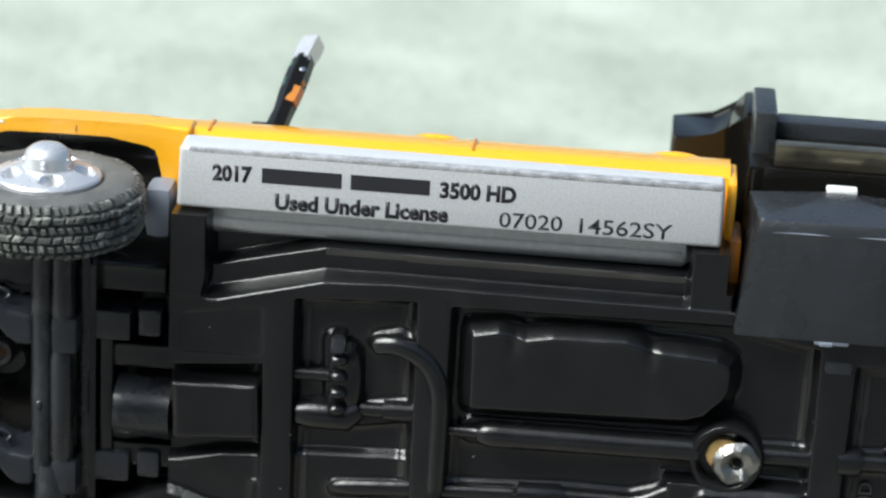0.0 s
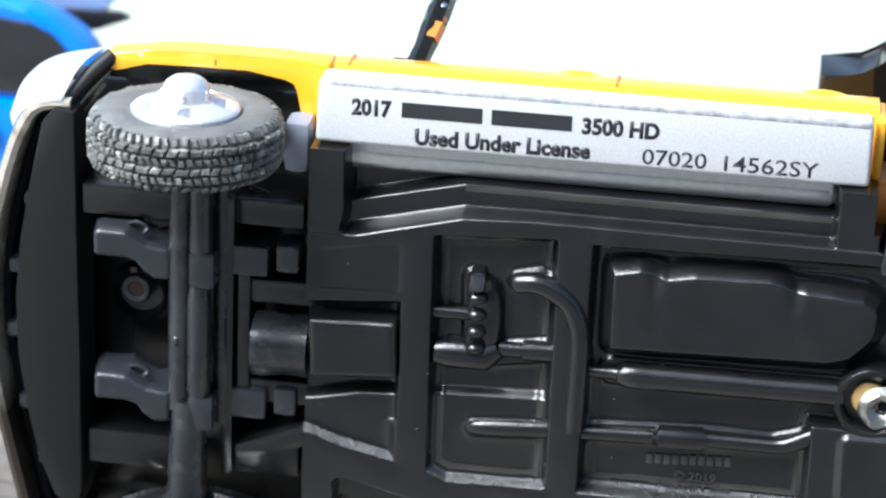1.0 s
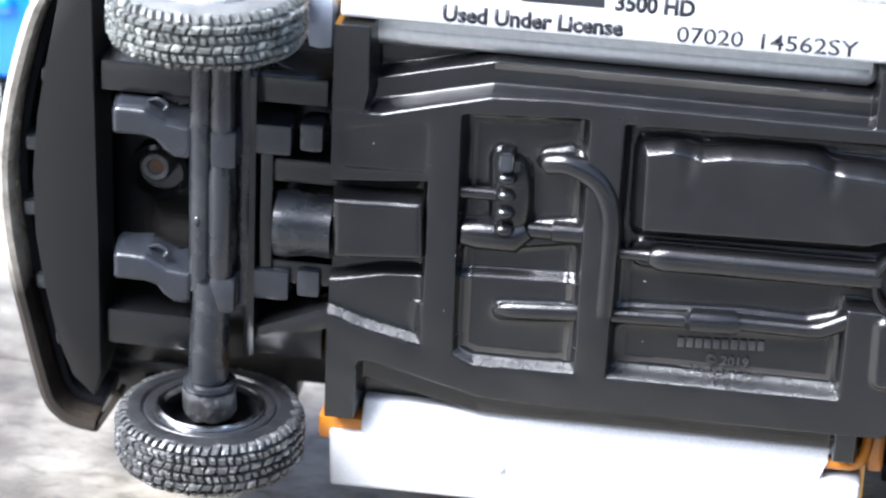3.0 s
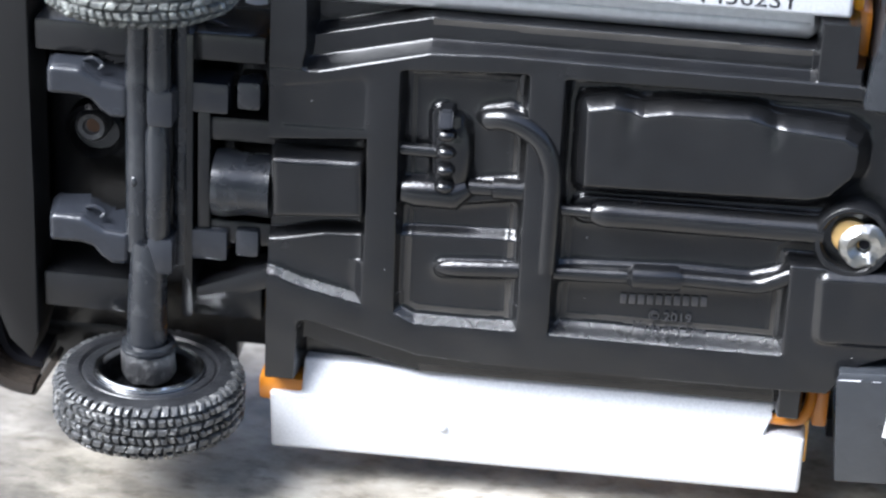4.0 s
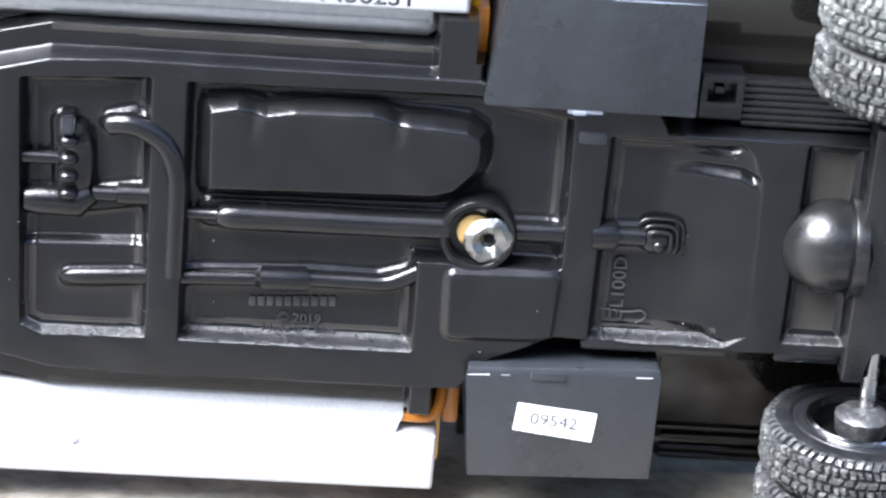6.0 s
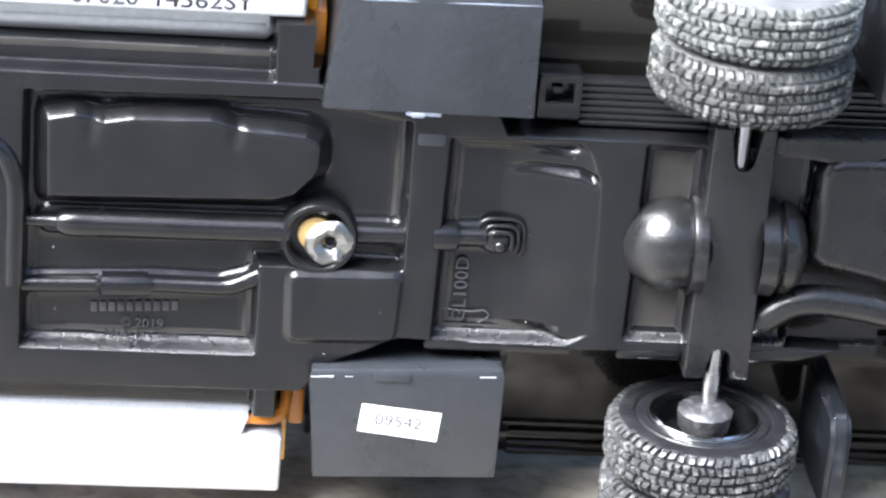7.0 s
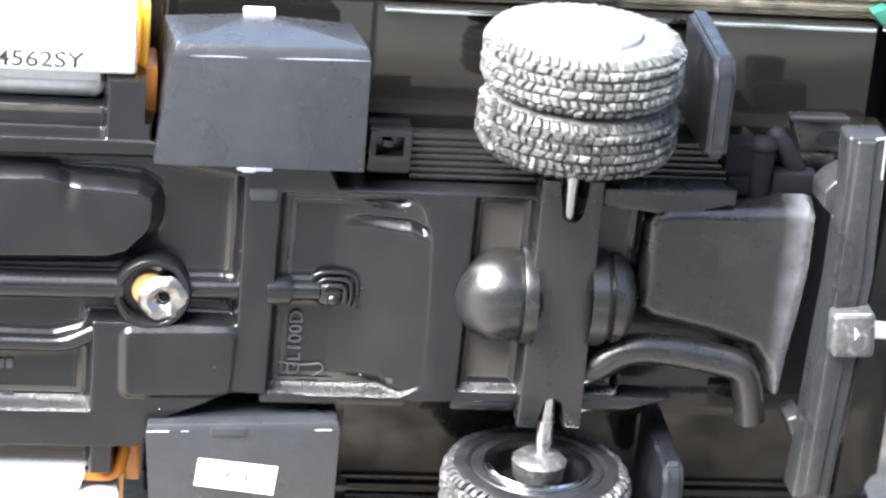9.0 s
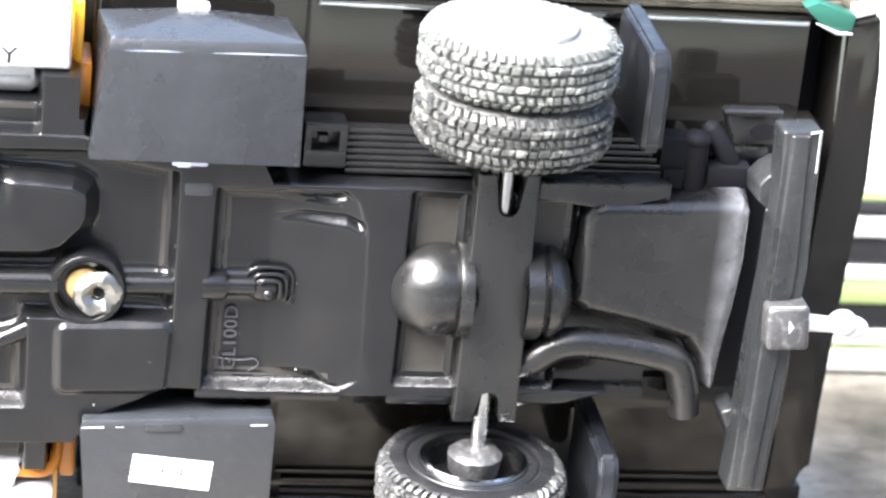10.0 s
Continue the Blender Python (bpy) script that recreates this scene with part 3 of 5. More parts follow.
def chassis_height(x, y):
    h = np.zeros(x.shape)
    matt = np.zeros(x.shape, bool)
    line = np.zeros(x.shape)

    def border(d, near, far):
        matt[:] |= (d < -near) & (d > -far)
        line[:] += 0.03 * np.exp(-((d + far) / 0.10) ** 2)

    d = rounded(x, y, SIDE_PLATE, 0.5)
    h = sink(h, d, -0.11, 0.25)
    # gearbox trough with a lower plateau beside it
    d = rounded(x, y, FRONT_POCKET, 0.12)
    edge = np.interp(x, [-36, -34.8, -32.1, -29.7], [-2.6, -2.45, -1.85, -1.7])
    floor = -1.45 + 0.85 * ease(y - edge + 0.4, 0.75)
    h = sink(h, d, floor, np.where(y < -4.0, 0.75, 0.35))
    d = rounded(x, y, MID_POCKET, 0.3)
    edge = np.interp(x, [-27.3, -20.3], [-1.6, -1.35])
    floor = -1.45 + 0.6 * ease(y - edge + 0.35, 0.7)
    h = sink(h, d, floor, np.where(y < -6.0, 0.45, 0.4))
    border(d, 0.45, 0.95)
    d = rounded(x, y, LONG_POCKET, 0.25)
    h = sink(h, d, -1.45, 0.36)
    border(d, 0.45, 1.0)
    d = rounded(x, y, PAD, 0.3)
    h += 0.34 * ease(d - 0.3, 0.6)
    d = rounded(x, y, REAR_POCKET, 0.3)
    h = sink(h, d, -1.2, 0.4)
    band = (d < -0.4) & (d > -1.1) & (x < 14.4)
    matt |= band
    line += 0.03 * np.exp(-((d + 0.75) / 0.12) ** 2) * (x < 14.4)
    # soft fillets where the tank and the pipes grow out of the floor
    foot = 0.55 * np.exp(-np.maximum(rounded(x, y, TANK, 0.3), 0) / 0.26)
    for pts, r in RUNS:
        foot = np.maximum(foot, 0.34 * np.exp(-np.maximum(run_distance(x, y, pts) - r, 0) / 0.22))
    h = h + foot * ease(h + 0.75, 0.5)
    # the floor rises in a soft slope to a rounded cross member
    t = np.clip((x - 10.4) / 6.4, 0, 1)
    slope = -1.2 + 1.2 * (0.75 * t + 0.25 * t * t * (3 - 2 * t))
    mask = ease(y - np.interp(x, [10, 14.2, 15.2, 17], [6.4, 6.5, 7.0, 7.3]), 1.2) * ease(np.interp(x, [10, 13.6, 14.6, 17], [-5.2, -5.3, -6.1, -6.3]) - y, 0.9) * (x > 10.4) * (x < 17.6)
    h = h * (1 - mask) + np.maximum(h, slope) * mask
    h += 0.03 * np.exp(-((x - 17.0) / 0.9) ** 2)
    # a crescent scoop is cut into the rise
    spine = np.interp(x, [10.2, 12.2, 14.9, 16.4], [4.95, 5.3, 5.25, 4.6])
    scoop = np.clip((x - 10.2) / 4.0, 0, 1) * np.clip((16.1 - x) / 0.5, 0, 1)
    up = y - spine
    h -= 0.48 * scoop * np.where(up > 0, np.exp(-(up / 0.16) ** 2), np.exp(-(up / 0.4) ** 2))
    for pts in (AXLE_POCKET, TAIL_POCKET):
        d = rounded(x, y, pts, 0.35)
        h = sink(h, d, -0.95, 0.4)
        matt |= d < -0.45
        line += 0.03 * np.exp(-((d + 0.55) / 0.15) ** 2)
    h = sink(h, rounded(x, y, TAIL_PIT, 0.3), -3.0, 0.3)
    rails = np.interp(x, [-40, -33.2, -26, -1, 0.5, 9.5, 10.3, 45], [8.95, 8.95, 10.65, 10.55, 10.2, 9.6, 7.95, 7.95])
    low = np.interp(x, [-40, -33.2, -26, -1, 0.9, 3.0, 4.4, 16, 45], [9.0, 9.0, 10.65, 10.55, 8.4, 7.5, 6.7, 7.0, 7.0])
    edge = np.where(y > 0, y - rails, -y - low)
    panel = (x > -33.6) & (x < -3.0)
    drop = np.where(panel, -1.35 - 1.5 * (1 - ease(edge - 1.15, 0.3)), -2.65)
    wide = np.interp(x, [-33.5, -32.5, -26, -22], [0.5, 0.75, 0.6, 0.34])
    keep_top = ease(edge + 0.25 + wide / 2, wide)
    h = h * keep_top + drop * (1 - keep_top)
    matt |= panel & (edge > 0.55) & (x > -26)
    line += (panel & (x > -25)) * (0.008 * np.exp(-((edge - 0.75) / 0.1) ** 2) + 0.008 * np.exp(-((edge - 1.45) / 0.1) ** 2))
    for pts, top in BLOCKS:
        m = ease(rounded(x, y, pts, 0.35) + 0.2, 0.4)
        h = np.maximum(h, h * (1 - m) + top * m)
        matt &= m < 0.5
    h += line * (h < -0.5) + 0.018 * np.sin(x * 1.3 + 0.7 * y) * np.sin(y * 1.1 - 0.4 * x)
    return h, edge, matt


step = 0.07
gx, gy = np.meshgrid(np.arange(-35.45, 39.1, step), np.arange(-13.6, 13.65, step), indexing="ij")
gh, gedge, gmatt = chassis_height(gx, gy)
keep = ((gx < -1.3) | (gedge < 0.5)) & ((gx < 26.5) | (gedge < 0.5))
keep &= ~((gx > 35.0) & (np.abs(gy - 0.5) > 6.2))
keep &= gy > -12.85
quad_ok = keep[:-1, :-1] & keep[1:, :-1] & keep[:-1, 1:] & keep[1:, 1:]
me = sheet("chassis", gx, gy, gh, quad_ok, [BLACK, TEXTURED_GLINT, MATT])
qi, qj = np.nonzero(quad_ok)
fx, fy = (gh[qi + 1, qj] - gh[qi, qj]) / step, (gh[qi, qj + 1] - gh[qi, qj]) / step
py = gy[qi, qj]
index = np.where(gmatt[qi, qj] & (np.hypot(fx, fy) < 0.3), 2, 0)
# walls that face up get the texture with painted glints
index = np.where((fy < -0.55) & (py > -9.0) & (py < -4.5), 1, index).astype(np.int32)
me.polygons.foreach_set("material_index", index)
bm = bmesh.new()
bm.from_mesh(me)
rim_edges = [e for e in bm.edges if e.is_boundary]
ext = bmesh.ops.extrude_edge_only(bm, edges=rim_edges)
for g in ext["geom"]:
    if isinstance(g, bmesh.types.BMVert):
        g.co.z = -3.6 * MM
bm.to_mesh(me)
bm.free()
me.shade_smooth()
me.set_sharp_from_angle(angle=radians(75))
chassis = new("chassis", me)
chassis.parent = truck
chassis["label"] = "black moulded plastic chassis plate with recessed pockets"

# drive train and pipes in the chassis
mould("gearbox", BLACK, chassis, [(-35.3, 2.65), (-29.75, 2.8), (-29.6, -0.95), (-35.2, -1.4)], 0.35, 0.5, "black moulded gearbox hump")
bm = bmesh.new()
lathe(bm, [(0, -38.9), (2.05, -38.9), (2.1, -38.2), (1.9, -37), (1.95, -35.4), (0, -35.4)], 40, (0, 0, -1.6), "X")
bmesh.ops.translate(bm, vec=(0, -0.1, 0), verts=bm.verts)
finish(bm, "bell_housing", AXLE, chassis)
bm = bmesh.new()
block(bm, -25.5, -24.0, 0.7, 5.9, -1.5, -0.6, 0.3)
ball(bm, (-24.3, 3.1, -1.3), (1.1, 2.9, 0.95), 28, 18)
tilt = [bm.verts.new(q) for q in ((-25.4, 5.2, -1.4), (-24.35, 5.2, -1.4), (-24.35, 6.5, -1.4), (-25.4, 6.5, -1.4), (-25.3, 5.3, 0.3), (-24.5, 5.3, 0.25), (-24.5, 6.3, -0.35), (-25.3, 6.3, -0.3))]
knob = [bm.faces.new([tilt[q] for q in f]) for f in ((0, 3, 2, 1), (4, 5, 6, 7), (0, 1, 5, 4), (1, 2, 6, 5), (2, 3, 7, 6), (3, 0, 4, 7))]
bmesh.ops.bevel(bm, geom=list({e for f in knob for e in f.edges}), offset=0.12, segments=2, affect="EDGES")
for k in range(4):
    ball(bm, (-24.85, 4.75 - 1.12 * k, -0.45), (0.66, 0.42, 0.66), 20, 12)
block(bm, -25.1, -24.4, 0.45, 1.1, -1.4, -0.05, 0.15)
finish(bm, "ribbed_manifold", BLACK, chassis)
shape("gearbox_shaft", BLACK, chassis, tubes=[
    ([(-27.6, 3.4, -0.9), (-25.3, 3.4, -0.9)], 0.42), ([(-27.4, 0.7, -1.0), (-26.6, 0.7, -1.0), (-24.2, 0.7, -1.0), (-23.4, 1.2, -1.0)], [0.85, 1.0, 1.0, 0.6]),
    ([(-23.4, 1.25, -1.0), (-22.0, 1.25, -1.0), (-21.9, 1.3, -0.95), (-20.1, 1.35, -0.95)], [0.5, 0.5, 0.68, 0.68])])
bm = bmesh.new()
tube(bm, [(-25.3, -4.2, -1.0), (-25.15, -4.2, -0.95), (-24.7, -4.15, -0.9), (-24, -4.1, -0.88), (-20.1, -3.85, -0.88)], [0.1, 0.35, 0.55, 0.62, 0.62])
finish(bm, "side_pipe", BLACK, chassis)
bm = bmesh.new()
path = bend([(-22.75, 5.7, -0.7), (-22.1, 5.95, -0.45), (-21.2, 6.05, -0.25), (-20.1, 5.65, -0.2), (-19.15, 4.85, -0.18), (-18.6, 3.6, -0.18), (-18.42, 2.2, -0.25), (-18.45, -0.5, -0.38), (-18.5, -3.6, -0.55)], 7)
tube(bm, path, [0.22, 0.42, 0.56, 0.64] + [0.68] * (len(path) - 4), 24)
finish(bm, "bent_exhaust_pipe", BLACK, chassis)
mould("fuel_tank", BLACK, chassis, TANK, 0.2, 0.95, "black moulded fuel tank with chamfered edges", chamfer=1.0, pitch=0.06, dents=((-14.0, 7.3, 0.45, 0.22), (-5.6, 7.2, 0.45, 0.25)))
bm = bmesh.new()
tube(bm, [(-18, 0.4, -0.75), (-16.3, 0.4, -0.75), (-16.0, 0.4, -0.72), (-15.92, 0.4, -0.7), (-15.75, 0.4, -0.7), (-15.5, 0.4, -0.7), (-15.1, 0.4, -0.7), (-14.6, 0.41, -0.7), (-13.0, 0.42, -0.69), (-8.0, 0.45, -0.68), (-2.2, 0.5, -0.68)], [0.36, 0.38, 0.42, 0.62, 0.74, 0.82, 0.87, 0.88, 0.86, 0.84, 0.82], 32)
finish(bm, "drive_shaft", BLACK, chassis)
bm = bmesh.new()
path = [(-18.2, -3.85, -0.9), (-13.55, -3.65, -0.85), (-13.4, -3.65, -0.8), (-13.2, -3.6, -0.75), (-10.65, -3.5, -0.75), (-10.5, -3.5, -0.8), (-10.4, -3.5, -0.85), (-6.2, -3.55, -0.9), (-5.4, -3.45, -0.9), (-4.7, -3.1, -0.85), (-3.7, -2.55, -0.8)]
tube(bm, path, [0.5, 0.5, 0.55, 0.78, 0.78, 0.72, 0.5, 0.52, 0.55, 0.58, 0.6], 24)
finish(bm, "silencer_pipe", BLACK, chassis)
bm = bmesh.new()
lathe(bm, [(2.35, -2.2), (2.35, -0.1), (2.2, 0.1), (1.95, 0.1), (1.8, -0.1), (1.75, -0.9), (0, -0.9)], 56, (-0.45, 0.25, 0), "Z")
finish(bm, "screw_boss", BLACK, chassis, "raised black round boss")
bm = bmesh.new()
lathe(bm, [(1.12, -1.0), (1.08, -0.55), (0.8, -0.4), (0, -0.4)], 32, (-0.62, 0.3, 0), "Z")
finish(bm, "brass_post", BRASS, chassis, "brass-coloured rivet post")
bm = bmesh.new()
lathe(bm, [(0.6, -0.9), (1.0, -0.7), (1.4, -0.35), (1.48, -0.1), (1.35, 0.08), (1.0, 0.2), (0.62, 0.12), (0.42, -0.1), (0.36, -0.45), (0, -0.5)], 40, (0.22, -0.02, 0), "Z")
for v in bm.verts:
    a = math.atan2(v.co.y, v.co.x - 0.22)
    v.co.z += 0.24 * noise.noise(v.co * 1.5) + 0.05 * noise.noise(v.co * 4.0) + 0.04 * math.sin(3 * a)
    if math.hypot(v.co.x - 0.22, v.co.y) > 1.2:
        k = 1 + 0.05 * math.sin(2 * a + 1) + 0.06 * noise.noise(Vector((math.cos(a), math.sin(a), 0)) * 2.5)
        v.co.x, v.co.y = 0.22 + (v.co.x - 0.22) * k, v.co.y * k
finish(bm, "rivet_head", ZINC, chassis, "squashed shiny zinc rivet head")
# black disc for the dark inside of the rivet
bm = bmesh.new()
lathe(bm, [(0.34, -0.4), (0.32, -0.32), (0.2, -0.3), (0, -0.3)], 16, (0.25, 0.0, 0), "Z")
finish(bm, "rivet_hole_shade", SOOT, chassis)
shape("rear_drive_shaft", BLACK, chassis, tubes=[([(1.5, 0.35, -0.95), (5.0, 0.4, -0.95)], 0.68), ([(6.4, 0.5, -0.75), (7.7, 0.5, -0.75), (7.95, 0.5, -0.75)], [0.98, 0.98, 0.8]), ([(7.9, 0.5, -0.85), (9.6, 0.5, -0.85)], 0.62)])
bm = bmesh.new()
prism(bm, [(9.3, -0.5), (11.3, -0.65), (11.9, -0.3), (12.0, 1.3), (11.6, 1.75), (9.6, 1.7), (9.1, 1.2)], -1.4, -0.95, 0.2, 0.1, 3)
ball(bm, (10.3, 0.35, -1.0), (1.15, 1.0, 0.75), 24, 16)
for r, z in ((0.62, -0.3), (0.98, -0.5), (1.34, -0.75)):
    arc = [(10.5 + 1.05 * r * math.copysign(abs(math.cos(a)) ** 0.55, math.cos(a)), 0.45 + 0.95 * r * math.copysign(abs(math.sin(a)) ** 0.55, math.sin(a)), z) for a in np.linspace(-0.9, 2.9, 16)]
    tube(bm, [Vector(q) for q in arc], [0.06] + [0.14] * 14 + [0.06], 10)
ball(bm, (10.45, 0.05, -0.45), (0.42, 0.4, 0.35), 16, 10)
finish(bm, "universal_joint", BLACK, chassis)
shape("bar_end", GREY, chassis, boxes=[(4.95, 6.7, 6.5, 7.4, -0.5, 0.1, 0.4)])
shape("rear_lip", BLACK, chassis, boxes=[(6.3, 15.4, -6.9, -6.1, -1.8, -0.1, 0.3), (18.1, 22.2, -7.0, -6.2, -1.8, 0.0, 0.3)], prisms=[([(25.9, -5.9), (29.4, -5.8), (32.2, -5.85), (29.6, -6.75), (26.1, -7.05)], -1.8, 0.0, 0.3, 0.0, 3)])
bm = bmesh.new()
for k in range(7):
    block(bm, 14.6, 34.5 - 0.25 * k, 7.75 + 0.38 * k, 8.1 + 0.38 * k, -2.6 - 0.1 * k, -1.35 - 0.13 * k, 0.09)
finish(bm, "leaf_spring", BLACK, chassis, "stacked black leaf spring")
bm = bmesh.new()
block(bm, 12.0, 14.6, 8.1, 10.9, -3.4, -2.2, 0.2)
block(bm, 12.0, 14.6, 8.1, 9.3, -2.3, -1.1, 0.2)
block(bm, 12.0, 14.6, 10.45, 10.95, -2.3, -1.05, 0.15)
block(bm, 12.0, 12.45, 9.2, 10.6, -2.3, -1.08, 0.12)
block(bm, 14.1, 14.6, 9.2, 10.6, -2.3, -1.08, 0.12)
block(bm, 12.9, 13.5, 9.6, 10.1, -2.3, -1.5, 0.12)
finish(bm, "spring_hanger", BLACK, chassis)
bm = bmesh.new()
block(bm, 33.9, 35.7, 7.6, 10.6, -3.6, -1.6, 0.3)
block(bm, 34.1, 35.5, 7.4, 8.7, -2.4, -1.2, 0.25)
tube(bm, [(36.2, 7.3, -2.2), (36.2, 10.3, -2.2)], 0.85)
ball(bm, (36.2, 10.4, -2.2), (0.95, 0.6, 0.95), 18, 10)
block(bm, 37.1, 39.9, 7.3, 8.7, -3.4, -1.9, 0.2)
finish(bm, "spring_shackle", SOOT, chassis)
bm = bmesh.new()
path = bend([(37.0, 11.0, -3.5), (37.8, 10.1, -3.1), (38.5, 9.0, -3.0), (38.9, 8.3, -3.1)], 6)
tube(bm, path, [0.3, 0.5] + [0.65] * (len(path) - 3) + [0.45], 14)
finish(bm, "spring_hook", SOOT, chassis, "dark curved end of the spring")
bm = bmesh.new()
prism(bm, [(38.0, 11.9), (41.9, 11.95), (42.2, 9.6), (38.8, 9.3)], -4.6, -3.6, 0.25, 0.15, 3)
tube(bm, [(38.1, 11.75, -3.5), (41.8, 11.8, -3.5)], 0.22, 12)
block(bm, 38.4, 41.2, 8.9, 9.5, -4.6, -3.3, 0.2)
finish(bm, "bumper_bracket", HOUSING, chassis, "black bracket plate with a dark disc for its hole")
# black disc on the plate imitates the darkness of its bolt hole
bm = bmesh.new()
lathe(bm, [(1.0, -3.62), (0.95, -3.57), (0, -3.57)], 28, (40.85, 10.45, 0), "Z")
for v in bm.verts:
    v.co.y = 10.55 + (v.co.y - 10.55) * 0.55
finish(bm, "bolt_hole_shade", SOOT, chassis)
shape("rail_end", HOUSING, chassis, prisms=[([(26.2, 8.1), (34.6, 8.3), (34.6, 7.1), (31.0, 6.7), (30.0, 6.4), (26.2, 7.0)], -2.4, 0.05, 0.3, 0.1)])

# rear axle
bm = bmesh.new()
slot = []
for cy, end, sg in ((6.9, 9.0, 1), (-6.1, -7.5, -1)):
    arc = [(24.3 + 0.8 * math.cos(a), cy - sg * 0.8 * math.sin(a)) for a in np.linspace(0, math.pi, 9)]
    slot.append([(25.1, end)] + arc + [(23.5, end)])
outline = [(22.2, -7.5)] + [q for q in slot[1][::-1]] + [(26.2, -7.5), (26.05, 9.0)] + slot[0] + [(22.3, 9.0)]
prism(bm, outline, -0.8, 1.2, 0.25, 0.0, 3)
axle = finish(bm, "rear_axle", HOUSING, truck, "black rear axle housing with slotted ends")
bm = bmesh.new()
ball(bm, (20.75, 0.72, -0.6), (3.0, 2.95, 2.9), 52, 36)
lathe(bm, [(2.3, 21.75), (3.06, 21.8), (3.12, 22.0), (3.1, 22.6)], 52, (0, 0.72, -0.6), "X")
lathe(bm, [(3.05, 25.9), (3.05, 26.9), (2.75, 27.2), (2.7, 27.35), (2.9, 27.4), (2.85, 27.8), (2.4, 28.5), (1.4, 28.9), (0, 29.0)], 44, (0, 0.75, -0.6), "X")
finish(bm, "differential", HOUSING, axle, "round black differential housing")
bm = bmesh.new()
tube(bm, [(24.15, -17, 0.4), (24.15, 18.3, 0.4)], 0.5)
finish(bm, "axle_pin", STEEL, axle, "bright steel axle pin")

# rear tank and tail pipe
mould("rear_tank", SCUFF, truck, [(29.1, 5.9), (29.6, 6.7), (30.4, 7.0), (39.2, 7.2), (39.65, 6.6), (39.7, 3.2), (39.4, 0.0), (39.1, -2.2), (38.8, -5.8), (38.3, -5.4), (37.9, -4.0), (36.6, -2.2), (33.5, -1.2), (30.0, -0.4), (29.1, 0.3)], 0.35, 0.9, "black moulded tank with scuffed grey rear edge")
bm = bmesh.new()
path = bend([(25.8, -4.2, -0.4), (26.8, -3.9, -0.1), (28.6, -2.6, 0.1), (31, -2.45, 0.1), (34.6, -3.0, 0.1), (36.1, -3.6, 0.1), (36.75, -5.0, 0.0), (37.2, -7.2, -0.2)], 7)
tube(bm, path, 0.98, 26)
finish(bm, "tail_pipe", HOUSING, truck, "bent black tail pipe")

# rear bumper and hitch
bm = bmesh.new()
prism(bm, [(40.0, 13.0), (42.5, 13.1), (42.75, 4.0), (42.15, -11.2), (39.7, -11.2), (39.95, -5.6), (40.1, -0.6), (40.3, 3.2), (40.3, 9.0)], 0.6, 2.9, 0.3, 0.0, 3)
prism(bm, [(40.5, 12.8), (41.75, 12.85), (42.0, 4.0), (41.4, -10.9), (40.3, -10.9), (40.65, 4.0)], 2.4, 3.1, 0.25, 0.0, 3)
prism(bm, [(39.5, 8.7), (40.1, 9.4), (40.9, 9.9), (41.4, 9.6), (41.5, 6.8), (40.4, 7.0), (39.6, 7.6)], -1.8, 0.9, 0.2, 0.1, 3)
prism(bm, [(39.2, -6.6), (40.2, -6.2), (40.9, -8.2), (40.7, -9.2), (40.1, -8.7)], -1.4, 0.9, 0.25, 0.1, 3)
bumper = finish(bm, "rear_bumper", BAR, truck, "dark grey plastic rear bumper bar with hitch block")
bm = bmesh.new()
tube(bm, [(42.6, 0.8, 3.3), (43.4, 0.8, 3.4), (44.6, 0.75, 3.5)], [0.7, 0.55, 0.5])
ball(bm, (45.2, 1.0, 3.8), (0.95, 0.85, 0.9))
ball(bm, (46.1, 0.55, 3.4), (0.9, 0.7, 0.8))
hitch = bm
bm = bmesh.new()
prism(bm, [(40.3, 2.0), (42.9, 2.2), (43.2, -0.7), (40.5, -0.8)], 1.5, 4.3, 0.35, 0.0, 3)
finish(bm, "hitch_block", WORN, bumper, "worn grey hitch block")
shape("worn_edge", RIM, bumper, "bright scratched edge", tubes=[([(42.3, 12.9, 2.85), (42.38, 10.4, 2.87)], 0.07), ([(41.7, 12.95, 3.0), (42.4, 13.0, 2.8)], 0.09), ([(41.7, 1.3, 4.24), (41.9, 0.8, 4.26), (41.8, 0.4, 4.24)], [0.06, 0.17, 0.05]), ([(40.45, 2.05, 4.15), (42.6, 2.15, 4.15)], 0.05), ([(40.3, 7.2, 0.95), (41.0, 6.9, 1.0)], 0.09)])
bm = hitch
finish(bm, "hitch_ball", RIM, bumper, "bright silver hitch ball")

# matt black sheet added to make the gap before the bumper dark
shape("tail_gap_shade", SOOT, truck, "black sheet for the dark gap behind the rear tank", boxes=[(38.4, 41.8, -7.4, 8.2, -5.4, -4.2, 0.2)])

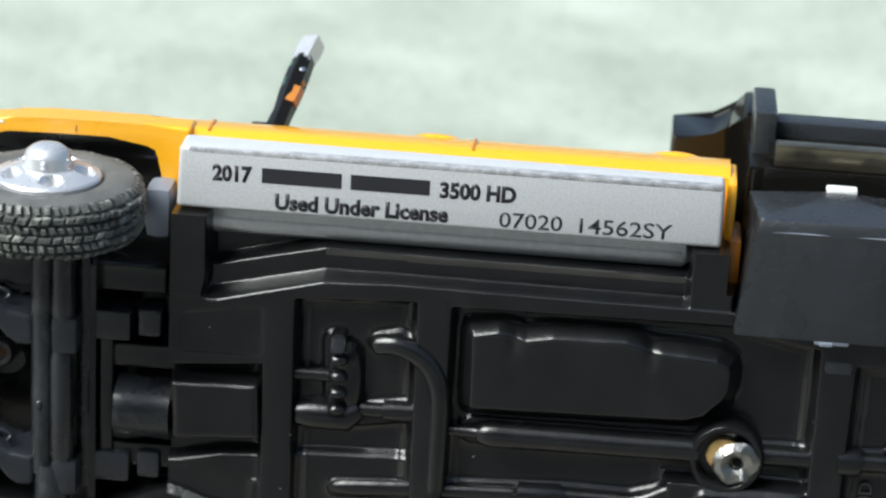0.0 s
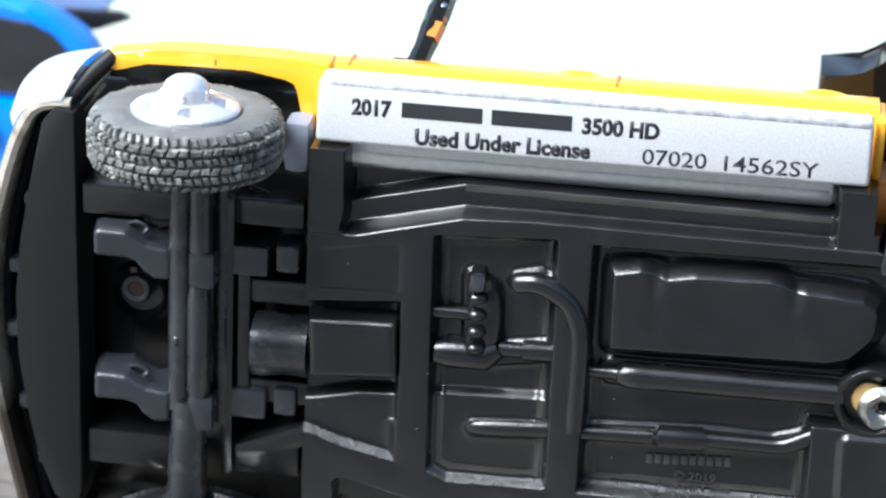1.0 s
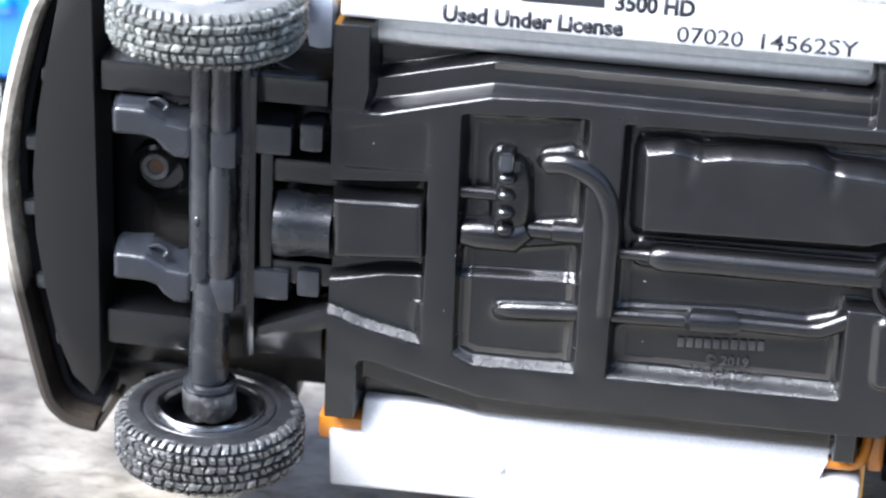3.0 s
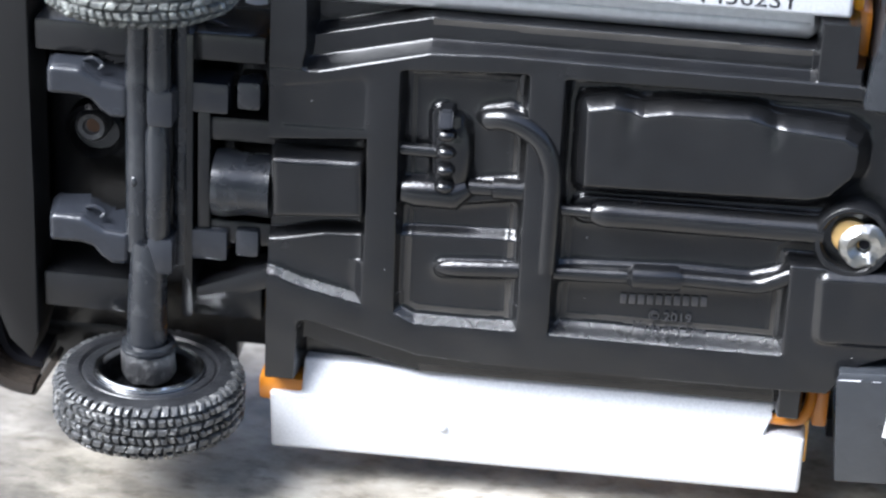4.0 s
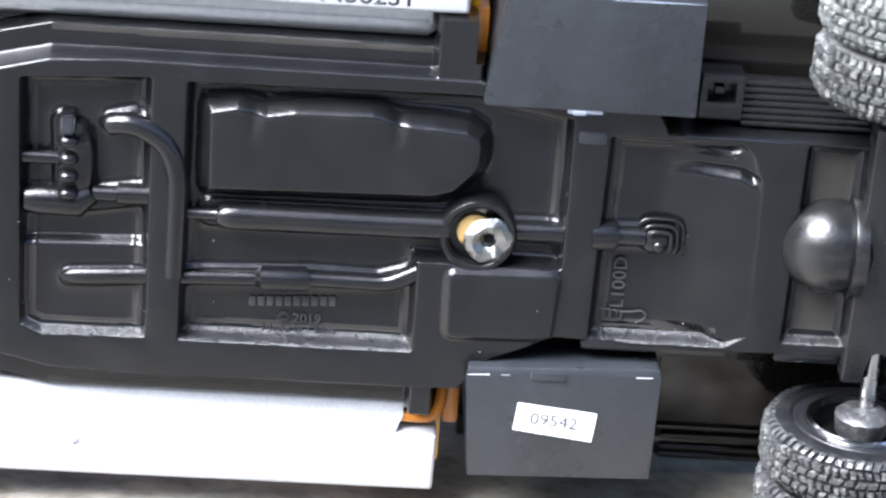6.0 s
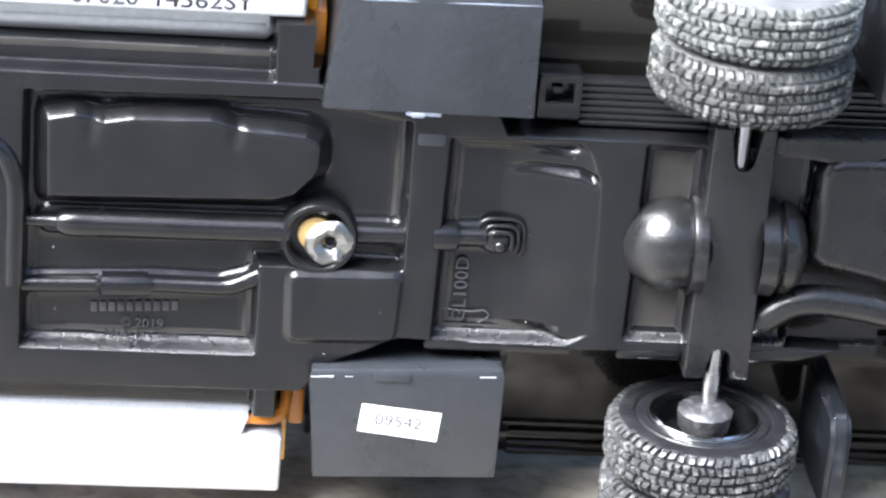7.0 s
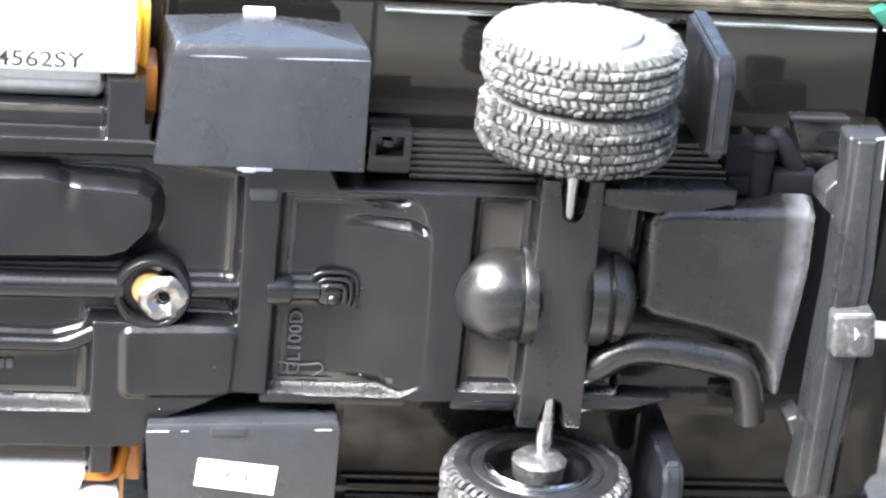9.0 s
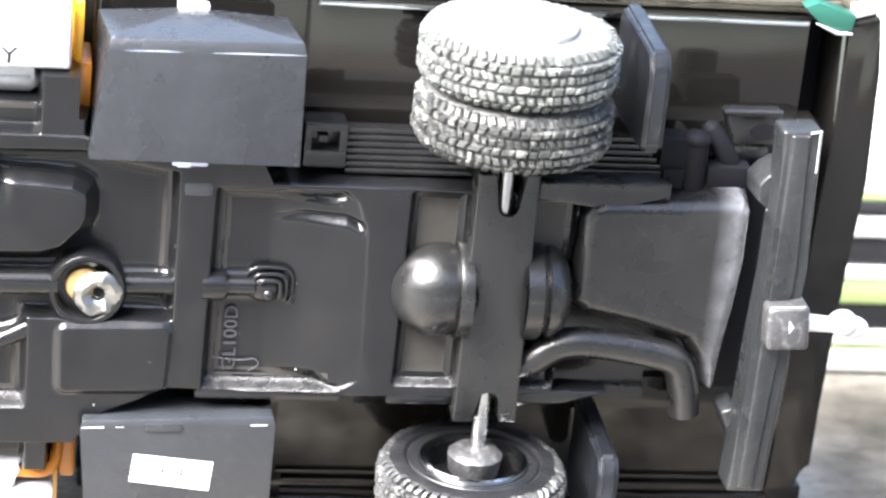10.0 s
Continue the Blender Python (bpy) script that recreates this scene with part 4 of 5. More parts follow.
# tool boxes
def crate(bm, face, back, z0, z1, bevel, cut, ridge=0.0):
    """A box between two outlines (lower left, lower right, upper right, upper left); its edge towards the board is cut off by
    `cut` and the side behind it rises to a low ridge."""
    f, k = [Vector((x, y, z1)) for x, y in face], [Vector((x, y, z0)) for x, y in back]
    top = 3 if ridge > 0 else 0
    other = 2 if ridge > 0 else 1
    rise = Vector((0, cut, -0.3 * cut))
    ea, eb = f[top] + rise + Vector((0.25, 0, 0)), f[other] + rise - Vector((0.2, 0, 0))
    peak = (k[top] * 0.52 + k[other] * 0.48) + Vector((0, ridge, 0.4))
    v = [bm.verts.new(p) for p in f + k + [ea, eb, peak]]
    f0, f1, f2, f3, k0, k1, k2, k3, a, b, p = v
    if ridge > 0:
        faces = [(f0, f1, f2, f3), (f0, k0, k1, f1), (f3, f2, b, a), (a, b, p), (b, k2, p), (k3, a, p), (f0, f3, a, k3, k0), (f1, k1, k2, b, f2), (k0, k3, p, k2, k1)]
    else:
        faces = [(f0, f1, f2, f3), (f2, k2, k3, f3), (f0, a, b, f1), (a, p, b), (b, p, k1), (k0, p, a), (f0, f3, k3, k0, a), (f1, b, k1, k2, f2), (k0, k3, k2, k1, p)]
    made = [bm.faces.new(q) for q in faces]
    bmesh.ops.recalc_face_normals(bm, faces=made)
    bmesh.ops.bevel(bm, geom=bm.edges[:], offset=bevel, segments=2, affect="EDGES", profile=0.6)


bm = bmesh.new()
crate(bm, [(-0.75, 9.0), (11.6, 8.95), (11.55, 15.9), (0.0, 15.75)], [(-0.9, 9.0), (11.4, 8.95), (11.0, 15.85), (-0.3, 15.9)], -6.0, 1.0, 0.1, 0.68, 0.5)
tool_box = finish(bm, "tool_box", GREY, truck, "dark grey plastic side tool box with bevelled lid")
# pale edge line: wear together with the edge's highlight, put in as colour
shape("edge_wear_glint", FLAP, tool_box, "pale front edge, wear and painted highlight", tubes=[([(0.1, 15.74, 0.95), (3.0, 15.79, 0.97), (5.0, 15.8, 0.95), (8.4, 15.84, 0.97), (11.5, 15.88, 0.95)], [0.03, 0.055, 0.03, 0.06, 0.045]), ([(0.3, 16.4, 0.78), (0.42, 16.4, 0.4)], 0.05)])
shape("pale_chip", PAPER, tool_box, boxes=[(4.4, 6.3, 16.2, 16.62, -6.2, -5.3, 0.15)], label="small white chip on the box top")
shape("broken_tab", FLAP, tool_box, boxes=[(4.1, 6.2, 8.75, 9.2, 0.5, 0.98, 0.12), (4.4, 5.2, 8.7, 8.95, 0.6, 1.1, 0.08)])
bm = bmesh.new()
crate(bm, [(-0.6, -8.4), (11.35, -7.95), (11.25, -15.0), (0.0, -15.35)], [(-0.6, -8.3), (11.3, -7.9), (11.0, -15.0), (0.0, -15.4)], -6.0, 1.0, 0.1, 0.42)
tool_box_low = finish(bm, "tool_box", GREY, truck, "dark grey plastic side tool box with white number sticker")
shape("edge_wear_glint", RIM, tool_box_low, "scratched bright corner", tubes=[([(-0.45, -8.45, 0.95), (0.9, -8.38, 0.97)], 0.06), ([(1.6, -8.36, 0.97), (2.1, -8.34, 0.97)], 0.035), ([(9.8, -8.08, 0.97), (10.8, -8.05, 0.97)], 0.05)])
shape("broken_tab", GREY, tool_box_low, boxes=[(3.4, 5.6, -8.6, -8.05, 0.4, 1.1, 0.12)])
bm = bmesh.new()
prism(bm, [(2.75, -10.15), (7.65, -10.65), (7.45, -12.6), (2.55, -12.0)], 1.0, 1.05, 0)
finish(bm, "number_sticker", PAPER, tool_box_low, "small white paper sticker with grey digits", smooth=False)

# mud flaps
for y0, y1, s in ((11.15, 17.8, 1), (-15.6, -8.9, -1)):
    bm = bmesh.new()
    out = [(-5.8, y0), (2.7, y0), (3.1, y0 + 0.5), (3.1, y1 - 1.5), (2.3, y1 - 0.3), (-5.8, y1)]
    lo = [bm.verts.new((31.45, b, a)) for a, b in out]
    hi = [bm.verts.new((32.75, b, a)) for a, b in out]
    bm.faces.new(lo)
    bm.faces.new(hi[::-1])
    for i in range(6):
        bm.faces.new((lo[i], hi[i], hi[(i + 1) % 6], lo[(i + 1) % 6]))
    bmesh.ops.bevel(bm, geom=bm.edges[:], offset=0.3, segments=3, affect="EDGES")
    finish(bm, "mud_flap", FLAPBLACK, truck, "dark grey rear mud flap")
shape("front_mud_flap", FLAP, truck, "pale grey front mud flap", boxes=[(-37.5, -35.75, 11.2, 14.6, -4.5, -1.7, 0.75)])

# running boards
for s in (1, -1):
    bm = bmesh.new()
    pts = [(-35.3, 13.8 * s), (-1.9, 13.75 * s), (-1.95, 17.6 * s), (-35.15, 17.75 * s)]
    prism(bm, pts, -3.4, -0.9, 0.3, 0.0, 3)
    board = finish(bm, "running_board", SILVER, truck, "silver metallic running board with printed lettering" if s > 0 else "silver metallic running board, scuffed")
    bm = bmesh.new()
    if s > 0:
        tube(bm, [(-33.4, 12.75, -2.75), (-33.2, 12.75, -2.7), (-4.2, 12.75, -2.7), (-3.9, 12.75, -2.8)], [0.7, 0.95, 0.95, 0.7], 20)
        block(bm, -33.3, -3.95, 12.75, 13.9, -3.4, -1.8, 0.1)
    else:
        prism(bm, [(-33.3, -13.9), (-4.3, -13.9), (-4.25, -12.6), (-3.9, -12.3), (-3.95, -11.85), (-33.3, -11.8)], -3.6, -0.95, 0.22, 0.0, 3)
        for v in bm.verts:
            if v.co.z > -2.2:
                v.co.z -= 0.5 * max(0.0, v.co.y + 13.9)
    finish(bm, "step_edge", STEPMETAL if s > 0 else SILVER, board)
    if s > 0:
        shape("worn_edge", GRAINY, board, "grainy worn paint along the board's edge", boxes=[(-34.6, -2.1, 17.34, 17.72, -1.6, -0.894, 0.12)])
    if s < 0:
        bm = bmesh.new()
        ball(bm, (-24.3, -15.3, -0.9), (0.32, 0.28, 0.2), 14, 10)
        finish(bm, "moulding_nib", SILVER, board)
    if s > 0:
        top_board = board
for text, x0, x1, y, b in (("2017", -33.1, -30.65, 15.75, 0.045), ("3500 HD", -19.15, -14.5, 15.72, 0.045), ("Used Under License", -29.2, -18.55, 14.16, 0.045), ("07020", -15.45, -11.6, 14.11, 0.008), ("14562SY", -10.55, -4.95, 14.11, 0.008)):
    lettering("lettering", text, INK, top_board, (x0, y, -0.905), 1.0, x1 - x0, bold=b)
for x0, x1 in ((-30.05, -25.15), (-24.6, -19.75)):
    shape("name_bar", INK, top_board, boxes=[(x0, x1, 15.76, 16.72, -0.95, -0.885, 0)])
lettering("sticker_digits", "09542", FAINT, tool_box_low, (3.55, -11.5, 1.055), 0.8, 2.9, turn=-6)

# moulded marks in the chassis floor
for k in range(10):
    shape("maker_bar", MARK, chassis, boxes=[(-13.9 + 0.54 * k, -13.5 + 0.54 * k, -5.75 + 0.03 * k, -5.1 + 0.03 * k, -1.5, -1.3, 0.05)])
lettering("moulded_mark", "© 2019", MARK, chassis, (-12.1, -6.65, -1.47), 0.62, 2.6, thick=0.22, bold=0.0)
lettering("moulded_mark", "Made in China", MARK, chassis, (-13.0, -7.42, -1.47), 0.6, 4.5, thick=0.26, bold=0.0)
lettering("moulded_mark", "GL100D", MARK, chassis, (8.75, -5.3, -1.2), 0.85, 4.3, turn=90, thick=0.2, bold=0.0)


# ---- wheels ----
def tread_blocks(bm, width, radius, seed, single=None):
    """Six rows of small, uneven rubber blocks with slanted flanks round the tyre, with lugs on the shoulders; those on the
    outward side go to `single`, where it is given, one mesh each."""
    rows = 6
    pitch = width / rows
    rnd = random.Random(seed)
    for r in range(rows):
        y0 = -width / 2 + r * pitch
        shoulder = r in (0, rows - 1)
        a = rnd.uniform(0, 1)
        end = a + 2 * math.pi - 0.02
        lean = (0.03 if r % 2 else -0.035)
        while a < end:
            long = rnd.uniform(0.055, 0.075) if shoulder else (rnd.uniform(0.05, 0.075) if r % 2 else rnd.uniform(0.07, 0.13))
            da, gap = long * 0.5, rnd.uniform(0.03, 0.045) if shoulder else rnd.uniform(0.016, 0.034)
            mid = a + da
            a += long + gap
            skew = lean + rnd.uniform(-0.03, 0.03)
            top = radius - (0.16 if shoulder else 0.0) - rnd.uniform(0, 0.1)
            base = radius - 0.72
            shift = rnd.uniform(-0.06, 0.06) * pitch
            a0, a1 = y0 + rnd.uniform(0.08, 0.16) * pitch + shift, y0 + rnd.uniform(0.74, 0.86) * pitch + shift
            v, whole = [], bm
            if single is not None and math.sin(mid) > 0.15:
                bm = bmesh.new()
            for rad, grow, sh in ((base, 0.012, 1.0), (top - 0.1, 0.0, 1.0), (top, -0.01, 0.0)):
                inset_y = 0.0 if sh >= 1 else 0.1 * pitch
                for ya, aa in ((a0 + inset_y, -da - grow), (a1 - inset_y, -da - grow), (a1 - inset_y, da + grow), (a0 + inset_y, da + grow)):
                    ang = mid + aa + skew * ((ya - y0) / pitch - 0.5) + rnd.uniform(-0.006, 0.006)
                    drop = 0.22 if shoulder and ((r == 0 and ya < y0 + 0.4 * pitch) or (r > 0 and ya > y0 + 0.6 * pitch)) else rnd.uniform(0, 0.05)
                    v.append(bm.verts.new(((rad - drop) * math.cos(ang), ya, (rad - drop) * math.sin(ang))))
            bm.faces.new(v[8:])
            for lvl in (0, 4):
                for i in range(4):
                    bm.faces.new((v[lvl + i], v[lvl + (i + 1) % 4], v[lvl + 4 + (i + 1) % 4], v[lvl + 4 + i]))
            if bm is not whole:
                single.append(bm)
                bm = whole


def tyre_mesh(width, radius):
    bm = bmesh.new()
    w = width / 2
    lathe(bm, [(3.3, -w + 0.5), (3.45, -w + 0.15), (3.7, -w + 0.02), (4.05, -w + 0.05), (4.15, -w + 0.16), (4.25, -w + 0.05), (4.35, -w - 0.04), (4.9, -w - 0.03), (5.25, -w + 0.1), (5.4, -w + 0.4), (radius - 0.46, -w + 0.6), (radius - 0.4, 0), (radius - 0.46, w - 0.6), (5.4, w - 0.4), (5.25, w - 0.1), (4.9, w + 0.03), (4.35, w + 0.05), (4.2, w + 0.045), (4.05, w + 0.03), (3.7, w - 0.02), (3.45, w - 0.1), (3.2, w - 0.2), (3.15, w - 0.6)], 72)
    return bm


def rim_front(bm, w):
    """A dished silver rim with five openings and a domed hub; +y is outboard."""
    n, prof = 80, []
    rings, holes = [], []
    for r in np.linspace(1.2, 3.2, 16):
        ring, gap = [], []
        for k in range(n):
            a = 2 * math.pi * k / n
            h = 0.35 + 0.6 * math.cos((r - 1.2) / 2.0 * 1.35)
            hole = math.hypot((r - 2.3) / 0.55, ((a / (2 * math.pi) * 5 + 0.5) % 1 - 0.5) * 2 * math.pi / 5 * 2.45 / 0.72)
            if hole < 1:
                h -= 0.9 * (1 - hole ** 4)
            gap.append(hole < 0.72)
            ring.append(bm.verts.new((r * math.cos(a), w - 0.3 + h, r * math.sin(a))))
        rings.append(ring)
        holes.append(gap)
    for i, (a, b) in enumerate(zip(rings, rings[1:])):
        for k in range(n):
            if not (holes[i][k] and holes[i + 1][k] and holes[i][(k + 1) % n]):
                bm.faces.new((a[k], a[(k + 1) % n], b[(k + 1) % n], b[k]))
    lathe(bm, [(3.18, w + 0.2), (3.3, w + 0.08), (3.27, w - 0.4), (3.2, w - 0.9)], n)
    lathe(bm, [(1.6, w + 0.4), (1.48, w + 0.8), (1.4, w + 1.3), (1.25, w + 1.65), (0.9, w + 1.92), (0.5, w + 2.02), (0, w + 2.05)], 40)
    for k in range(5):
        a = 2 * math.pi * (k + 0.2) / 5
        ball(bm, (1.36 * math.cos(a), w + 1.05, 1.36 * math.sin(a)), (0.24, 0.3, 0.24), 10, 8)


def rim_rear(bm, w):
    lathe(bm, [(0, w + 0.3), (1.2, w + 0.28), (2.4, w + 0.2), (2.9, w + 0.22), (3.15, w + 0.3), (3.28, w + 0.15), (3.28, w - 0.5), (3.0, w - 0.9), (0, w - 0.9)], 64)


def inner_face(bm, w):
    """The hollow back of a rim with its lip; -y is inboard."""
    lathe(bm, [(3.55, -w + 0.45), (3.35, -w + 0.02), (3.15, -w - 0.06), (3.0, -w + 0.1), (2.95, -w + 1.7), (2.0, -w + 1.9), (0, -w + 1.9)], 64)


def wheel(kind, x, y, z, outboard, width, label, tilt=0.0):
    """A wheel with its axis across the truck; outboard is +1 or -1."""
    hub = new("wheel")
    hub.parent = truck
    hub["label"] = label
    hub.matrix_basis = pose(x * MM, y * MM, z * MM, tilt, 0, 0 if outboard > 0 else 180)
    # upper wheels take the paler lit rubber, lower wheels the darker shaded rubber
    finish(tyre_mesh(width, 6.0), "tyre", SHADERUBBER if outboard < 0 else LITRUBBER, hub, "black rubber tyre")
    bm = bmesh.new()
    pieces = [] if outboard > 0 and kind != "inner" else None
    tread_blocks(bm, width, 6.0, round(x * 7 + y * 3), pieces)
    tagged(finish(bm, "tread", SHADETREAD if outboard < 0 else (DULLTREAD if kind == "inner" else LITTREAD), hub, "dusty grey block tread, coloured paler as lit" if outboard > 0 else "block tread, coloured darker as shaded"), kind="stuff")
    for piece in pieces or ():
        finish(piece, "tread_block", LITTREAD, hub)
    w = width / 2
    bm = bmesh.new()
    if kind == "front":
        rim_front(bm, w)
    elif kind == "rear":
        rim_rear(bm, w)
    else:
        lathe(bm, [(3.6, -w + 0.4), (3.6, w - 0.4), (0, w - 0.4)], 40)
    finish(bm, "rim", RIM, hub, "silver plated rim")
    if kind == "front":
        # blue-grey disc gives the rim openings their shade as a colour
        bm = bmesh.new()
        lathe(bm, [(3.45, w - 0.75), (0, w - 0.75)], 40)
        finish(bm, "rim_shade_disc", FLAP, hub, "blue-grey disc for the shade in the rim openings")
    bm = bmesh.new()
    inner_face(bm, w)
    finish(bm, "rim_back", BLACK, hub)
    bm = bmesh.new()
    lathe(bm, [(3.4, -w + 0.1), (3.35, -w - 0.08), (3.2, -w - 0.16), (3.02, -w - 0.08), (2.96, -w + 0.3)], 64)
    finish(bm, "rim_lip", CHROME, hub, "thin bright inner rim lip")
    return hub


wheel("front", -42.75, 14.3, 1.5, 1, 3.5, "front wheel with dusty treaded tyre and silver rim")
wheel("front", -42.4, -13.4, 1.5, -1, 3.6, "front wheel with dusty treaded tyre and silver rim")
wheel("rear", 23.85, 16.75, 1.5, 1, 3.5, "outer rear wheel with dusty treaded tyre and silver rim")
wheel("inner", 23.85, 12.95, 1.5, 1, 3.5, "inner rear wheel with dusty treaded tyre")
wheel("inner", 23.7, -11.6, 1.5, -1, 3.5, "inner rear wheel with dusty treaded tyre")
wheel("rear", 23.7, -15.4, 1.5, -1, 3.5, "outer rear wheel with dusty treaded tyre and silver rim")
bm = bmesh.new()
lathe(bm, [(1.0, -10.6), (1.6, -9.9), (1.75, -8.8), (1.45, -8.5), (0.9, -8.4), (0.55, -8.4), (0, -8.4)], 12, (23.9, -1.0, 0.9))
finish(bm, "axle_hub", WORN, axle, "worn grey metal hub")

# ---- front suspension and nose ----
front = shape("front_floor", BLACK, truck, "black moulded front floor plate", boxes=[(-50.2, -35.2, -9.6, 9.6, -8.5, -6.2, 0.3)])
for b in ((-50.0, -44.0, 7.6, 9.6, -6.4, -1.4, 0.25), (-49.8, -44.0, -9.6, -7.2, -6.4, -1.6, 0.25), (-41.0, -36.0, 7.6, 9.4, -6.4, -1.8, 0.25), (-41.0, -36.0, -9.4, -7.2, -6.4, -1.8, 0.25)):
    shape("cross_brace", BLACK, front, boxes=[b])
for b in ((-39.6, -35.3, 2.6, 4.2, -6.4, -1.5, 0.3), (-39.6, -35.3, -4.2, -2.6, -6.4, -1.5, 0.3), (-40.0, -39.2, -4.4, 4.6, -6.4, -1.2, 0.2), (-40.9, -40.2, -9.2, 9.6, -6.4, -0.9, 0.2)):
    shape("frame_bar", BLACK, front, boxes=[b])
shape("track_rod", BLACK, front, prisms=[([(-40.0, 9.9), (-37.2, 9.0), (-35.2, 8.4), (-35.2, 7.2), (-37.0, 7.6), (-40.0, 8.2)], -5.2, -3.0, 0.3), ([(-40.0, -7.0), (-35.2, -5.0), (-34.6, -5.4), (-34.6, -6.4), (-40.0, -8.4)], -3.5, -0.8, 0.35)])
for y in (0.0, -9.7):
    mould("suspension_lug", LUG, front, [(-49.0, y + 6.9), (-48.7, y + 7.15), (-46.9, y + 7.1), (-46.2, y + 6.7), (-45.6, y + 6.4), (-44.1, y + 6.2), (-43.95, y + 5.8), (-43.95, y + 4.3), (-44.2, y + 4.05), (-45.1, y + 4.05), (-45.8, y + 4.5), (-46.3, y + 5.1), (-47.0, y + 5.3), (-48.8, y + 5.3), (-49.0, y + 5.5)], -0.05, 0.4, "dark grey moulded suspension lug", skirt=0.4)
    shape("axle_clamp", LUG, front, boxes=[(-42.75, -41.1, y + 4.05, y + 6.45, -2.0, 0.75, 0.35)])
    shape("spring_pad", LUG, front, boxes=[(-40.4, -38.05, y + 4.55, y + 6.55, -3.4, -0.9, 0.3), (-37.6, -36.1, y + 4.95, y + 6.8, -3.4, -0.9, 0.35)])
    bm = bmesh.new()
    tube(bm, bend([(-46.9, y + 7.3, -1.2), (-46.3, y + 7.5, -1.0), (-45.7, y + 7.2, -0.9), (-45.9, y + 6.9, -0.7)], 5), 0.13, 8)
    finish(bm, "moulding_flash", LUG, front)
bm = bmesh.new()
tube(bm, [(-43.4, 11, -0.6), (-43.4, -4.6, -0.6)], 0.85, 24)
tube(bm, [(-42.1, 11.5, 0), (-42.1, 6.0, 0)], 0.72, 20)
tube(bm, [(-42.15, 4.1, -0.2), (-42.15, 3.95, 0), (-42.15, 3.4, 0.1), (-42.15, -3.0, 0.1), (-42.15, -3.6, 0), (-42.15, -3.8, -0.2)], [0.2, 0.6, 0.74, 0.74, 0.6, 0.2], 24)
tube(bm, [(-41.0, 11, -1.2), (-41.0, -5.6, -1.2)], 0.5, 16)
tube(bm, [(-42.75, -4.0, -0.4), (-42.8, -5.4, -0.2), (-42.85, -8, -0.1), (-42.85, -10.9, 0)], [1.12, 1.15, 1.22, 1.3], 30)
ball(bm, (-43.6, 0.2, 0.15), (0.25, 0.36, 0.22), 14, 10)
finish(bm, "front_axle", AXLE, truck, "black front axle beam")
bm = bmesh.new()
lathe(bm, [(1.2, -10.75), (1.55, -10.85), (1.66, -11.1), (1.68, -12.5), (1.45, -12.9), (0, -12.9)], 40, (-42.75, 0, 0.1))
for v in bm.verts:
    v.co += Vector((noise.noise(v.co * 1.3), noise.noise(v.co * 1.3 + Vector((5, 0, 0))), noise.noise(v.co * 1.7))) * 0.12
hub_part = finish(bm, "wheel_hub", WORN, truck, "worn grey metal front hub")
bm = bmesh.new()
lathe(bm, [(1.3, -10.5), (1.66, -10.55), (1.74, -10.75), (1.7, -11.0), (1.3, -11.1)], 14, (-42.75, 0, 0.1))
finish(bm, "hub_collar", AXLE, hub_part)
bm = bmesh.new()
lathe(bm, [(2.0, -6.4), (1.9, -4.9), (1.6, -4.7), (1.45, -5.8), (0, -6.0)], 32, (-47.2, 1.0, 0), "Z")
finish(bm, "rivet_cup", BLACK, front)
bm = bmesh.new()
lathe(bm, [(1.1, -6.2), (1.05, -5.0), (0.85, -4.75), (0.55, -4.8), (0.45, -5.0), (0, -5.0)], 28, (-47.4, 1.4, 0), "Z")
finish(bm, "front_rivet", WORN, front, "dull rivet sunk in the front plate")
bm = bmesh.new()
lathe(bm, [(0.5, -5.1), (0.45, -4.86), (0.25, -4.8), (0, -4.82)], 20, (-47.25, 1.5, 0), "Z")
finish(bm, "rusty_core", RUST, front, "rusty brown rivet core")
shape("skid_plate", SKID, truck, "flat matt black front skid plate", prisms=[([(-52.4, 13.5), (-53.2, 9.4), (-53.85, 5.7), (-54.2, 1.8), (-54.1, -2.2), (-53.6, -5.6), (-52.8, -9.4), (-51.9, -11.8), (-50.5, -13.2), (-50.0, -11.3), (-50.15, -2.0), (-50.3, 14.3), (-51.6, 14.5)], -5.0, -1.0, 0.15)])


# bumper: a curved bar bent round the nose; a black strip imitates the shaded gap behind its rim
outer = bend([(-50.7, 14.95, 0), (-52.2, 14.9, 0), (-53.3, 14.45, 0), (-54.1, 13.3, 0), (-54.9, 11.3, 0), (-55.8, 8.0, 0), (-56.35, 5.3, 0), (-56.7, 1.9, 0), (-56.55, -1.9, 0), (-56.05, -5.4, 0), (-55.4, -8.5, 0), (-54.7, -11.6, 0), (-54.0, -14.1, 0), (-53.0, -15.3, 0), (-51.9, -15.8, 0), (-50.6, -16.0, 0)], 5)


def nose_bar(name, mat, parent, profile, label):
    bm = bmesh.new()
    sections = []
    for i, p in enumerate(outer):
        slim = min(1.0, 0.7 + 0.02 * i)
        d = (outer[min(i + 1, len(outer) - 1)] - outer[max(i - 1, 0)]).normalized()
        side = Vector((d.y, -d.x, 0))
        if side.dot(Vector((-46, 0, 0)) - p) < 0:
            side = -side
        sections.append([bm.verts.new(p + side * (off * slim) + Vector((0, 0, -2.0 + (z + 2.0) * slim))) for off, z in profile])
    for a, b in zip(sections, sections[1:]):
        for k in range(len(a)):
            bm.faces.new((a[k], a[(k + 1) % len(a)], b[(k + 1) % len(a)], b[k]))
    bm.faces.new(sections[0])
    bm.faces.new(sections[-1])
    return finish(bm, name, mat, parent, label)


